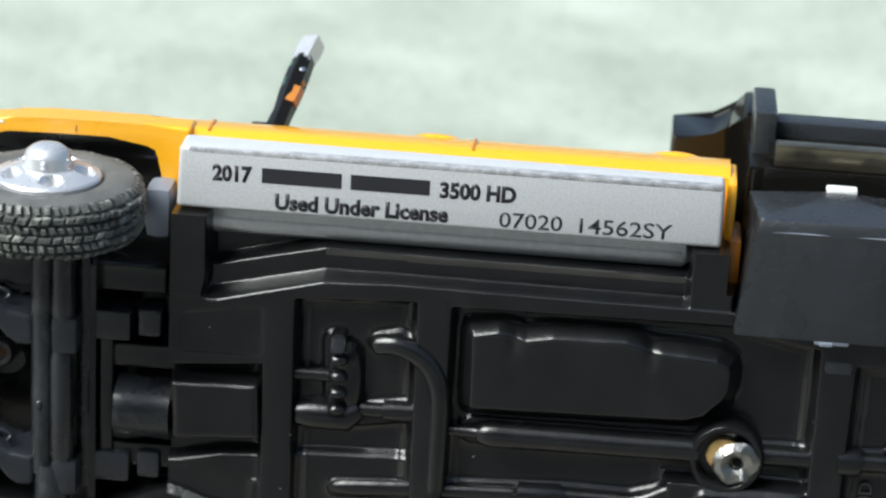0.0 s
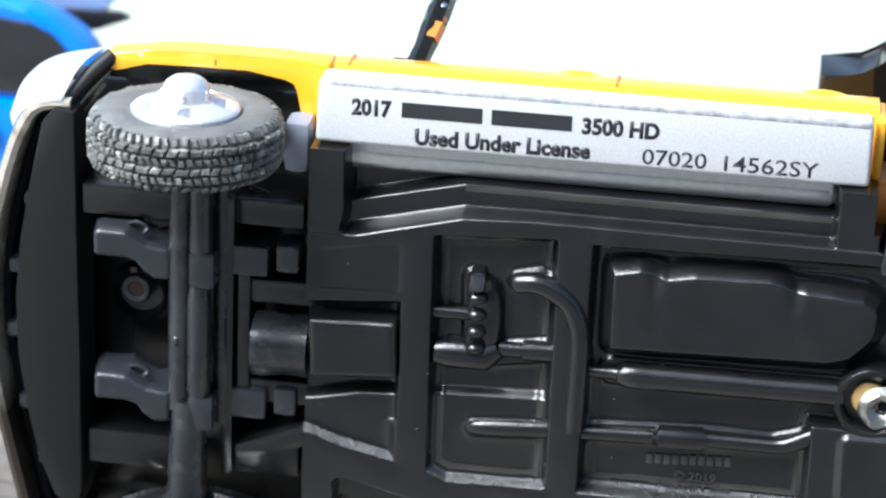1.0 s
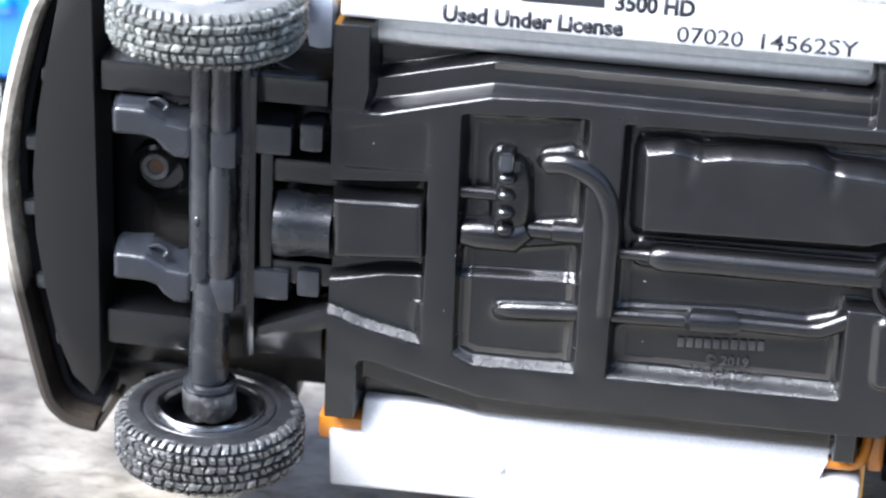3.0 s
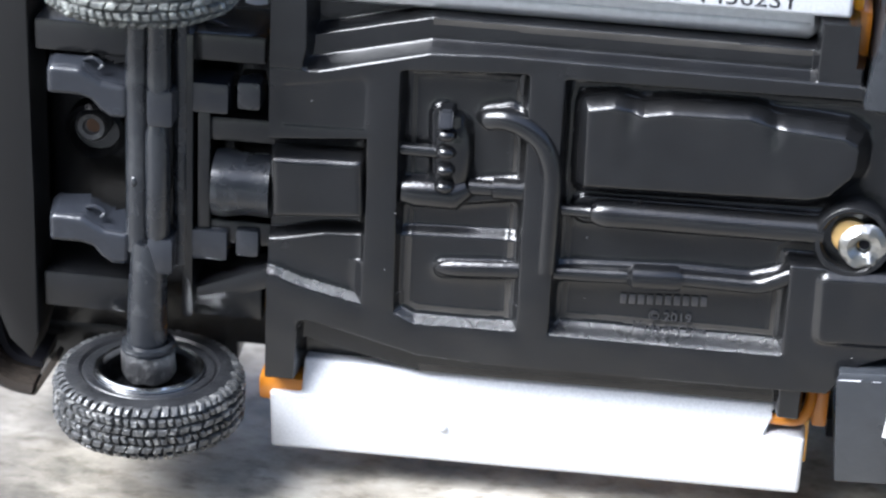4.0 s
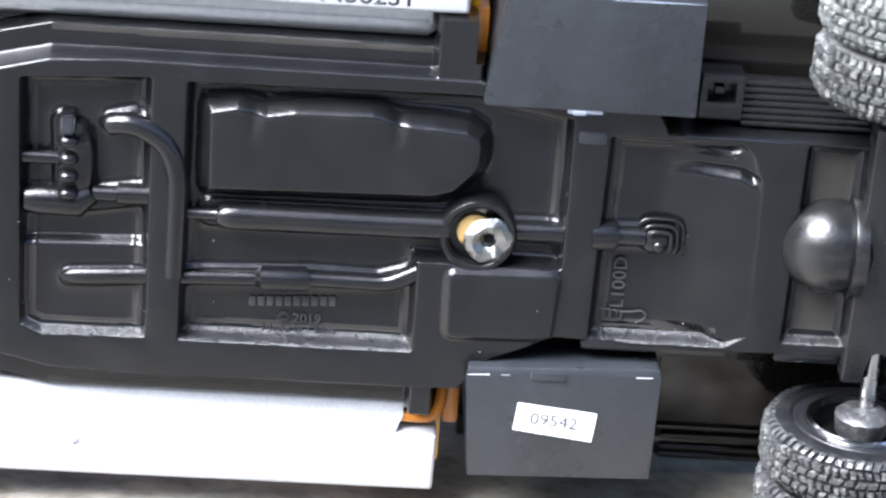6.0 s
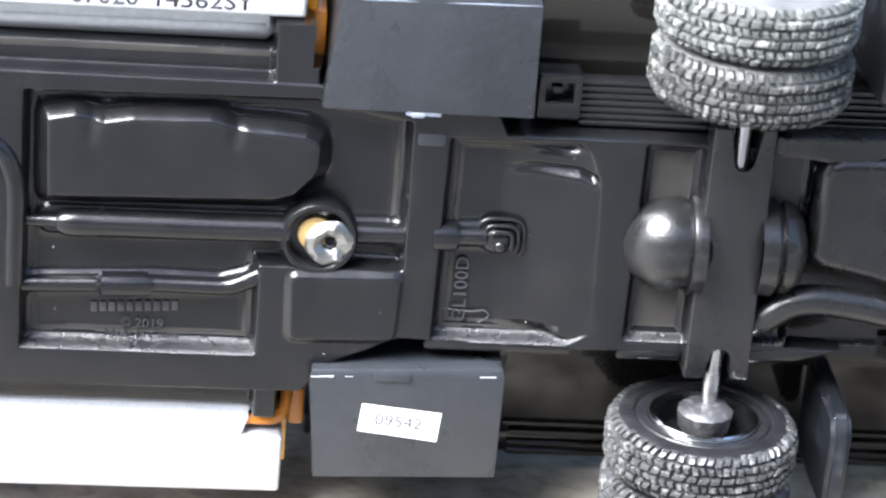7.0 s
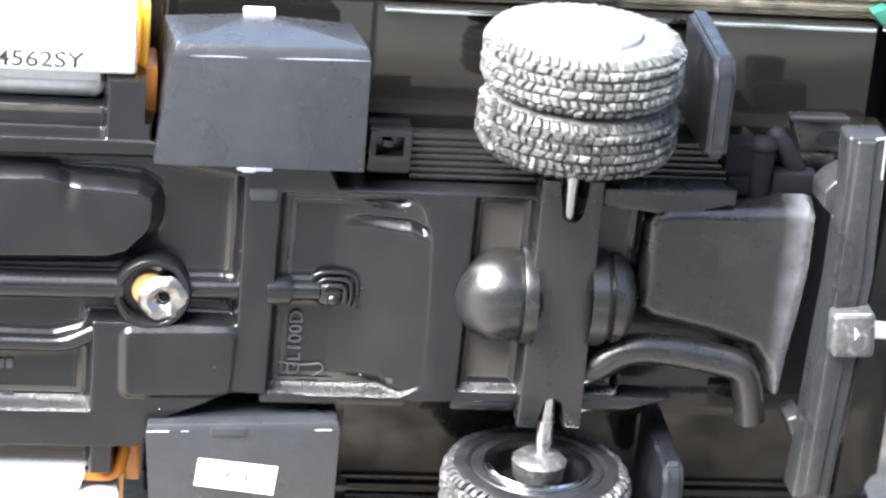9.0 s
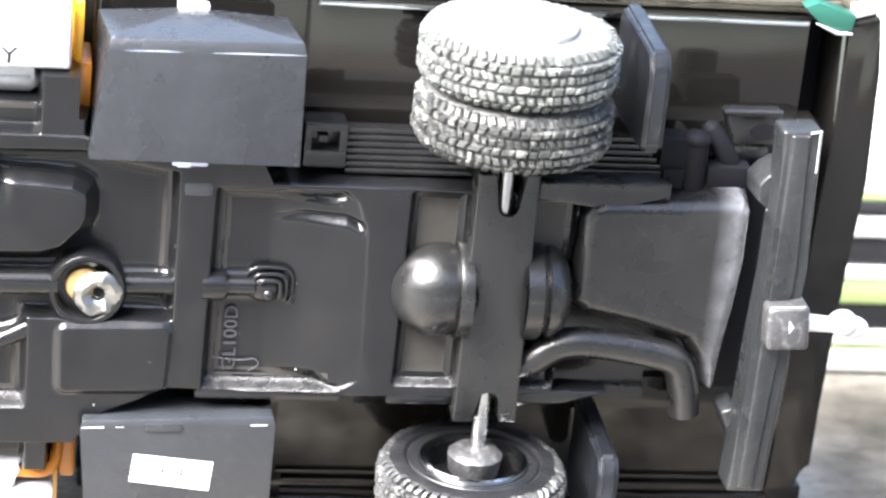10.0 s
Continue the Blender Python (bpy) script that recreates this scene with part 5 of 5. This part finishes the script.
bumper_bar = nose_bar("front_bumper", TRIM, truck, ((0.9, -7.5), (0.15, -7.0), (-0.12, -4.0), (0.0, -1.6), (0.15, -1.15), (0.5, -1.0), (0.85, -1.15), (0.95, -1.7), (0.95, -4.5)), "worn satin silver front bumper, dark reflection coloured in along one end")
for y in (11.5, 8.0, 3.4, -1.0, -6.0, -9.8):
    shape("bumper_tooth", GREY, bumper_bar, boxes=[(-55.2 + 0.02 * y * y, -53.4 + 0.02 * y * y, y - 0.5, y + 0.5, -4.0, -2.0, 0.3)])
nose_bar("bumper_gap_shade", SOOT, bumper_bar, ((1.0, -7.0), (0.96, -3.6), (1.1, -3.2), (1.5, -3.3), (1.6, -7.0)), "black strip for the shaded gap inside the front bumper")

# the bumper's upper corner: a bright sheet sweeping back to the wing, closed by a dark worn strut
front_edge = bend([(-54.35, 12.9, -1.5), (-53.6, 14.1, -1.35), (-52.5, 14.7, -1.3), (-51.2, 14.8, -1.3)], 6)
back_edge = bend([(-55.3, 12.4, -6.0), (-54.5, 14.9, -5.6), (-52.6, 16.5, -5.2), (-49.3, 17.45, -5.0)], 6)
bm = bmesh.new()
rows = []
for a, b in zip(front_edge, back_edge):
    bulge = Vector((-0.25, 0.45, 0.3))
    rows.append([bm.verts.new(a.lerp(b, k / 8) + bulge * math.sin(math.pi * k / 8)) for k in range(9)])
for a, b in zip(rows, rows[1:]):
    for k in range(8):
        bm.faces.new((a[k], a[k + 1], b[k + 1], b[k]))
bmesh.ops.solidify(bm, geom=bm.faces[:], thickness=0.35)
finish(bm, "bumper_corner", SILVER, bumper_bar, "bright silver upper corner of the front bumper")
bm = bmesh.new()
tube(bm, [(-51.4, 14.2, -1.7), (-50.7, 15.0, -2.6), (-49.8, 16.1, -3.8), (-48.8, 17.0, -4.7)], [0.35, 0.5, 0.55, 0.5], 12)
finish(bm, "corner_strut", SKID, bumper_bar, "dark worn strut behind the bumper corner")
shape("worn_ridge", GOLDGLINT_WEAR, bumper_bar, "rubbed bright ridge", tubes=[([(-50.7, 13.9, -2.4), (-49.9, 15.0, -3.7), (-48.9, 16.1, -5.0)], [0.1, 0.24, 0.12], 10), ([(-50.2, 13.8, -3.0), (-49.3, 15.1, -4.6)], 0.12, 8)])
shape("bumper_return", NOSE, bumper_bar, prisms=[([(-50.8, -16.05), (-50.4, -15.95), (-48.95, -13.5), (-49.3, -13.3)], -3.5, -1.4, 0.12)])

bm = bmesh.new()
prism(bm, [(q.x + 0.9, q.y * 0.97) for q in outer if -14.0 < q.y < 13.5], -7.6, -5.4, 0)
finish(bm, "nose_floor", BLACK, truck, "black floor behind the front bumper")

# ---- cab ----

def skin(bm, xs, sec):
    """Join cross sections (lists of (y, z)) along x into a closed shell."""
    rings = [[bm.verts.new((x, y, z)) for y, z in s] for x, s in zip(xs, sec)]
    for a, b in zip(rings, rings[1:]):
        for k in range(len(a)):
            bm.faces.new((a[k], a[(k + 1) % len(a)], b[(k + 1) % len(a)], b[k]))
    bm.faces.new(rings[0])
    bm.faces.new(rings[-1])


def cab_section(roof, w=17.5, sill=-4.2):
    half = [(15.0, sill), (w - 0.35, sill - 0.15), (w, sill - 0.9), (w + 0.05, -5.5), (w - 0.1, -7.3), (w - 0.6, -8.3), (w - 1.6, -9.4)]
    if roof < -14:
        half += [(12.6, roof + 2.0), (11.0, roof)]
    else:
        half += [(14.0, roof + 0.5), (10.0, roof)]
    return half + [(-y, z) for y, z in half[::-1]]


bm = bmesh.new()
skin(bm, [-35.4, -33.0, -26, -22, -4, -1.6], [cab_section(-11.5), cab_section(-12.5), cab_section(-20), cab_section(-21.5), cab_section(-21.5), cab_section(-20)])
cab = finish(bm, "cab", YELLOW, truck, "glossy amber yellow crew cab body")
for s in (1, -1):
    if s > 0:
        shape("cab_back_edge", YELLOW, cab, boxes=[(-1.75, -1.15, 13.4, 17.2, -7.2, -3.0, 0.25)])
    lo, hi = sorted((9.6 * s, 13.7 * s))
    shape("cab_lip", ORANGE, cab, "amber body edge showing round the floor", boxes=[(-1.6, -0.6, lo, hi, -6.5, -2.6, 0.3)])
shape("cab_lip", ORANGE, cab, boxes=[(-36.1, -33.1, -14.7, -13.0, -5.0, -1.3, 0.45)])
bm = bmesh.new()
tube(bm, bend([(-4.7, -13.0, -2.0), (-3.4, -13.0, -1.9), (-2.5, -12.95, -1.9), (-1.95, -12.5, -2.0), (-1.75, -11.6, -2.3), (-1.65, -10.4, -2.7)], 5), 0.36, 14)
finish(bm, "cab_lip", ORANGE, cab, "amber body edge bent round the floor corner")
shape("cab_floor", BLACK, cab, boxes=[(-35.6, -2.0, -13.7, 13.7, -4.2, -3.0, 0.2)])
for x in (-34.0, -17.5):
    shape("door_gap", ORANGE, cab, boxes=[(x - 0.1, x + 0.1, 16.6, 17.565, -7.2, -5.0, 0.02)])
for x in (-20.0, -5.0):
    bm = bmesh.new()
    ball(bm, (x, 16.75, -7.8), (2.0, 0.7, 0.6), 24, 14)
    finish(bm, "door_handle", YELLOW, cab, "moulded yellow door handle")
# front wings with the wheel arch cut round the tyre
for s in (1, -1):
    if s > 0:
        arch = [(-36.75, 12.6), (-36.8, 15.8), (-37.05, 16.4), (-37.7, 16.7), (-40.2, 16.82), (-43.8, 16.8), (-46.6, 16.72), (-48.6, 16.45), (-49.4, 16.1)]
        shape("wheel_arch", YELLOW, cab, "yellow wheel arch and wing edge", prisms=[([(-49.9, 16.5), (-49.0, 17.3), (-46, 17.65), (-44, 17.78), (-38, 17.8), (-35.0, 17.75), (-35.0, 12.6)] + arch, -6.3, -4.3, 0.3, 0.0, 4)])
        shape("paint_chip", ORANGE, cab, "small dark scratch in the paint", boxes=[(-42.3, -42.18, 17.0, 17.4, -4.45, -4.27, 0.03)])
        shape("paint_chip", PAPER, cab, "tiny white paint chip", boxes=[(-47.1, -46.8, 17.2, 17.38, -4.45, -4.27, 0.06)])
        continue
    bm = bmesh.new()
    rear = -40.0
    pts = [(rear, -5.0), (-47.8, -5.1), (-48.4, -5.5), (-48.4, -6.0), (rear, -6.2)]
    a = [bm.verts.new((x, 17.0 * s, z)) for x, z in pts]
    b = [bm.verts.new((x, 16.6 * s, z)) for x, z in pts]
    bm.faces.new(a)
    bm.faces.new(b[::-1])
    for i in range(5):
        bm.faces.new((a[i], b[i], b[(i + 1) % 5], a[(i + 1) % 5]))
    finish(bm, "front_wing", YELLOW, cab)
shape("wheel_well", BLACK, cab, "black inner wheel well", boxes=[(-54.0, -35.2, -14.4, 14.4, -10.5, -8.0, 0.4)])
shape("well_corner", BLACK, cab, boxes=[(-51.6, -44.0, -17.0, -13.8, -10.4, -7.9, 0.4)])
shape("well_bay", BLACK, cab, boxes=[(-49.0, -38.6, -15.9, 15.0, -10.45, -8.05, 0.4)])
# black strips added for the shadow on the wings' inner faces
for y0, y1, x1 in ((15.4, 16.6, -36.6), (-16.0, -15.2, -39.5)):
    shape("well_side_shade", BLACK, cab, boxes=[(-49.2, x1, y0, y1, -7.0, -5.2, 0.1)])
bm = bmesh.new()
skin(bm, [-53.5, -50, -38.8], [[(y * 0.9, z) for y, z in ((14, -10.4), (14, -11), (11, -12.5), (-11, -12.5), (-14, -11), (-14, -10.4))], [(14, -10.4), (14, -11), (11, -13), (-11, -13), (-14, -11), (-14, -10.4)], [(14.2, -10.4), (14.2, -11), (11, -14), (-11, -14), (-14.2, -11), (-14.2, -10.4)]])
finish(bm, "bonnet", YELLOW, cab)
# door mirrors
for s in (1, -1):
    bm = bmesh.new()
    tube(bm, [(-31.2, 15.2 * s, -9.8), (-30.6, 16.1 * s, -11.0), (-30.3, 16.8 * s, -12.0), (-30.05, 17.6 * s, -13.0), (-29.75, 18.6 * s, -14.4), (-29.5, 19.3 * s, -15.6)], [0.8, 0.7, 0.68, 0.78, 0.8, 0.72], 6)
    block(bm, -32.2, -31.0, min(15.0 * s, 16.4 * s), max(15.0 * s, 16.4 * s), -11.0, -9.6, 0.2)
    mirror = finish(bm, "door_mirror", GLOSS, truck, "black and chrome towing door mirror")
    bm = bmesh.new()
    tube(bm, [(-29.55, 19.2 * s, -15.3), (-29.3, 19.7 * s, -16.4), (-29.1, 20.1 * s, -17.2)], [0.75, 0.85, 0.8], 4)
    finish(bm, "mirror_head", RIM, mirror)
    # the mirror's orange reflection, put in as an orange solid
    bm = bmesh.new()
    tube(bm, [(-29.95, 17.3 * s, -12.2), (-29.65, 18.0 * s, -13.2)], [0.5, 0.55], 5)
    ball(bm, (-29.5, 18.3 * s, -13.6), (0.35, 0.3, 0.4), 12, 8)
    finish(bm, "orange_reflection", ORANGE, mirror, "orange reflection in the mirror, made as a solid")
    # the mirror's green reflection, put in as a teal solid
    bm = bmesh.new()
    tube(bm, [(-30.45, 18.1 * s, -13.3), (-30.05, 19.2 * s, -15.0)], [0.22, 0.25], 8)
    finish(bm, "green_reflection", TEAL, mirror, "green reflection in the mirror, made as a solid")
    bm = bmesh.new()
    ball(bm, (-29.5, 18.95 * s, -14.3), (0.4, 0.32, 0.4), 8, 6)
    tube(bm, [(-29.4, 19.1 * s, -14.7), (-29.2, 19.5 * s, -15.3)], 0.3, 5)
    finish(bm, "mirror_hinge", CHROME, mirror, "chrome hinge")

# ---- dump bed ----
bed = shape("dump_bed", GLOSS, truck, "gloss black plastic dump bed with open stake sides", boxes=[(12.4, 44.2, -16.6, 16.6, -9.6, -8.0, 0.12)])
shape("bed_front_floor", GLOSS, bed, boxes=[(0.6, 12.5, -16.7, 16.7, -9.62, -8.03, 0.12)])
shape("bed_tail_recess", SOOT, bed, boxes=[(44.0, 46.9, -16.4, 16.2, -13.4, -12.4, 0.1)])
shape("bed_tail_beam", GLOSS, bed, prisms=[([(46.4, 16.5), (48.5, 17.0), (48.9, 13.5), (49.2, 6.0), (48.8, 0.0), (48.5, -9.0), (48.5, -14.6), (47.6, -14.9), (47.5, -16.4), (45.6, -16.4), (45.75, -11.8), (46.1, -2.5), (46.5, 9.7)], -12.6, -7.2, 0.25)])
shape("corner_chip", TEAL, bed, "green chip stuck at the bed's rear corner", prisms=[([(43.3, 17.6), (44.2, 18.0), (46.8, 17.2), (46.6, 16.1), (45.6, 16.1), (44.4, 16.6)], -8.2, -6.9, 0.25)])
shape("corner_plate", RIM, bed, "bright broken edge of the bed corner", prisms=[([(46.7, 17.6), (48.5, 17.9), (48.6, 17.2), (46.8, 16.7)], -8.6, -7.6, 0.2)], tubes=[([(44.2, 16.6, -6.9), (45.6, 16.05, -6.85), (46.6, 16.0, -6.9)], [0.06, 0.14, 0.08])])
for s in (1, -1):
    lo, hi = sorted((16.15 * s, 16.55 * s))
    # the upper bead is chrome to imitate the white highlight on the edge
    shape("bed_edge_bead", CHROME if s > 0 else GLOSS, bed, "highlight line on the bed floor edge, made in chrome" if s > 0 else "", boxes=[(13.0, 44.0, lo, hi, -8.5, -7.5, 0.18)])
    lo, hi = sorted((16.75 * s, 18.2 * s))
    # the upper lip's gold glints are put into its colour
    shape("bed_side_lip", GOLDGLINT_WEAR if s > 0 else GLOSS, bed, "glossy black bed lip with gold glints in its colour" if s > 0 else "", boxes=[(1.2, 48.5, lo, hi, -9.6, -8.4, 0.15)], tubes=[([(13.0, 17.45 * s, -8.35), (46.0, 17.45 * s, -8.35)], 0.3), ([(13.0, 18.1 * s, -8.5), (45.0, 18.1 * s, -8.5)], 0.28)])
    lo, hi = sorted((16.0 * s, 17.3 * s))
    shape("bed_side_wall", GLOSS, bed, boxes=[(0.9, 48.5, lo, hi, -13.4, -9.4, 0.15)])
    lo, hi = sorted((16.2 * s, 18.3 * s))
    shape("bed_top_rail", GREY, bed, boxes=[(1.2, 48.5, lo, hi, -15.0, -13.0, 0.2)])
    lo, hi = sorted((14.5 * s, 19.2 * s))
    shape("head_post", GREY, bed, boxes=[(-0.1, 1.35, lo, hi, -17.5, -11.6, 0.25)])
shape("headboard", GLOSS, bed, boxes=[(-0.3, 1.1, -16.5, 16.5, -21, -9.0, 0.2)])
shape("cab_guard", GLOSS, bed, prisms=[([(-5.2, 15.85), (-2.4, 15.85), (-1.4, 16.4), (-0.4, 17.8), (0.2, 17.8), (0.2, -17.8), (-0.4, -17.8), (-2.2, -16.2), (-5.3, -16.2)], -21, -16.2, 0.3)])
for y in (9.2, -8.6):
    shape("bed_runner", GLOSS, bed, boxes=[(0.8, 45.0, y - 1.2, y + 1.2, -8.2, -5.6, 0.2)])
shape("bed_rib", GLOSS, bed, boxes=[(12.6, 45.0, -15.95, -15.65, -8.1, -7.75, 0.08)])

# dust and fluff on the plastic
for x, y in ((1.05, -4.6), (4.35, -4.1)):
    shape("dust_flake", SPECK, chassis, boxes=[(x - 0.1, x + 0.1, y - 0.07, y + 0.07, -1.1, -0.85, 0.03)])
bm = bmesh.new()
rnd = random.Random(5)
for k in range(16):
    x, y = rnd.uniform(-33, 14), rnd.uniform(-8.5, 8.5)
    hz = float(chassis_height(np.array([x]), np.array([y]))[0][0])
    r = rnd.choice((0.02, 0.025, 0.03, 0.045))
    ball(bm, (x, y, hz + 0.3 * r), (r * rnd.uniform(0.7, 1.6), r, r * 0.6), 6, 4)
tagged(finish(bm, "dust_specks", PAPER, chassis, "fine pale dust specks"), kind="stuff")
bm = bmesh.new()
tube(bm, bend([(7.0, -4.5, -1.2), (9.0, -4.6, -1.0), (9.9, -4.5, -1.0), (10.2, -4.9, -1.05), (9.6, -5.4, -1.1)], 6), 0.035, 6)
finish(bm, "loose_fibre", FAINT, chassis)

# ---- other toys on the floor behind ----
blue = new("toy_car")
blue.matrix_basis = pose(-0.1035, 0.071, 0, 0, 0, 0)
tagged(blue, "bright blue toy car with dark windows standing on the floor", "toy car")


def side_prism(name, mat, pts, y0, y1, bevel, label=""):
    """A side outline in (x, z) drawn across a vehicle's width from y0 to y1."""
    bm = bmesh.new()
    prism(bm, pts, -y1, -y0, bevel)
    bmesh.ops.rotate(bm, cent=(0, 0, 0), matrix=Matrix.Rotation(radians(90), 3, "X"), verts=bm.verts)
    return finish(bm, name, mat, blue, label)


side_prism("sill", SOOT, [(-39, 0.4), (36, 0.4), (36, 5.2), (-39, 5.2)], -13.9, 4, 0.3, "black plastic sill")
side_prism("body", BLUE, [(-40, 5.6), (39.5, 5.6), (41.2, 7.5), (41.4, 12), (40.5, 15.4), (-40, 15.8)], -14.2, -1, 0.9)
side_prism("roof", BLUE, [(-30, 15.4), (39.6, 15.4), (39.9, 18.4), (38.9, 20.3), (37.8, 21.1), (35.7, 22.6), (33.8, 23.4), (30.8, 23.6), (-24, 24.0)], -13.4, -9.5, 0.5)
side_prism("side_window", WINDOW, [(-26, 15.9), (38.2, 15.9), (38.1, 18.4), (37.1, 20.2), (35.9, 21.4), (34.0, 22.2), (31.2, 22.45), (-22, 22.8)], -13.7, -9.2, 0.2, "dark tinted side window")
side_prism("window_post", SKID, [(28.4, 16.0), (28.9, 16.0), (28.9, 22.8), (28.4, 22.8)], -13.85, -13.5, 0.1)
side_prism("spoiler", PALEBLUE, [(20, 21.2), (37.6, 20.9), (38.8, 21.5), (37.9, 23.0), (20, 24.0)], -5.0, -1.0, 0.3, "pale blue rear spoiler")
# dark slab in place of the shadow under the spoiler
side_prism("spoiler_shadow", SKID, [(33, 19.2), (37.6, 19.4), (40.6, 20.6), (39.6, 21.1), (33, 21.1)], -5.5, -4.2, 0.2)
bm = bmesh.new()
tube(bm, [(26.0, -14.3, 12.5), (28.6, -14.5, 12.4), (31.0, -14.3, 12.2)], [0.5, 0.75, 0.6], 14)
ball(bm, (30.9, -14.3, 12.2), (0.9, 0.6, 0.9), 14, 10)
finish(bm, "door_handle", BLUE, blue)
for x in (-30, 14):
    for y in (-12.2, 1.5):
        bm = bmesh.new()
        lathe(bm, [(0, -2), (3.0, -2.2), (4.4, -2), (5.4, -1.4), (5.6, 0), (5.4, 1.4), (4.4, 2), (3.0, 2.2), (0, 2)], 36, (x, y, 5.6))
        tyre = finish(bm, "wheel", RUBBER, blue, "black wheel")
        bm = bmesh.new()
        lathe(bm, [(0, -2.4), (2.6, -2.4), (2.6, 2.4), (0, 2.4)], 28, (x, y, 5.6))
        finish(bm, "rim", WHITE, tyre)
for x0, x1, x2, x3 in ((28.2, 28.8, 28.8, 28.2), (28.6, 29.2, 29.7, 29.1), (29.4, 30.1, 30.1, 29.4)):
    bm = bmesh.new()
    prism(bm, [(x0, 4.9), (x1, 4.9), (x2, 3.2), (x3, 3.2)], 13.88, 14.0, 0.02)
    bmesh.ops.rotate(bm, cent=(0, 0, 0), matrix=Matrix.Rotation(radians(90), 3, "X"), verts=bm.verts)
    finish(bm, "white_mark", WHITE, blue)

other = new("toy_van")
other.matrix_basis = pose(0.088, 0.046, 0, 0, 0, 0)
tagged(other, "white and pale green toy van with dark bands on the floor", "toy van")
for name, mat, z0, z1, g in (("base", WHITE, 0.3, 2.0, 0.2), ("sill", GREEN, 2.0, 2.5, 0.0), ("lower_body", WHITE, 2.5, 3.6, 0.1), ("skirt", WINDOW, 3.6, 5.9, -0.3), ("waist_band", GREEN, 5.9, 7.9, 0.0), ("cream_band", WHITE, 7.9, 8.9, 0.1), ("dark_band", WINDOW, 8.9, 11.4, -0.4), ("white_band", WHITE, 11.4, 13.2, 0.0), ("shaded_band", WINDOW, 13.2, 14.3, 0.1), ("pale_band", GREEN, 14.3, 15.0, -0.2), ("roof", WHITE, 15.0, 16.0, -0.1)):
    shape(name, mat, other, boxes=[(-38 - g, 38 + g, -13 - g, 13 + g, z0, z1, 0.3)])
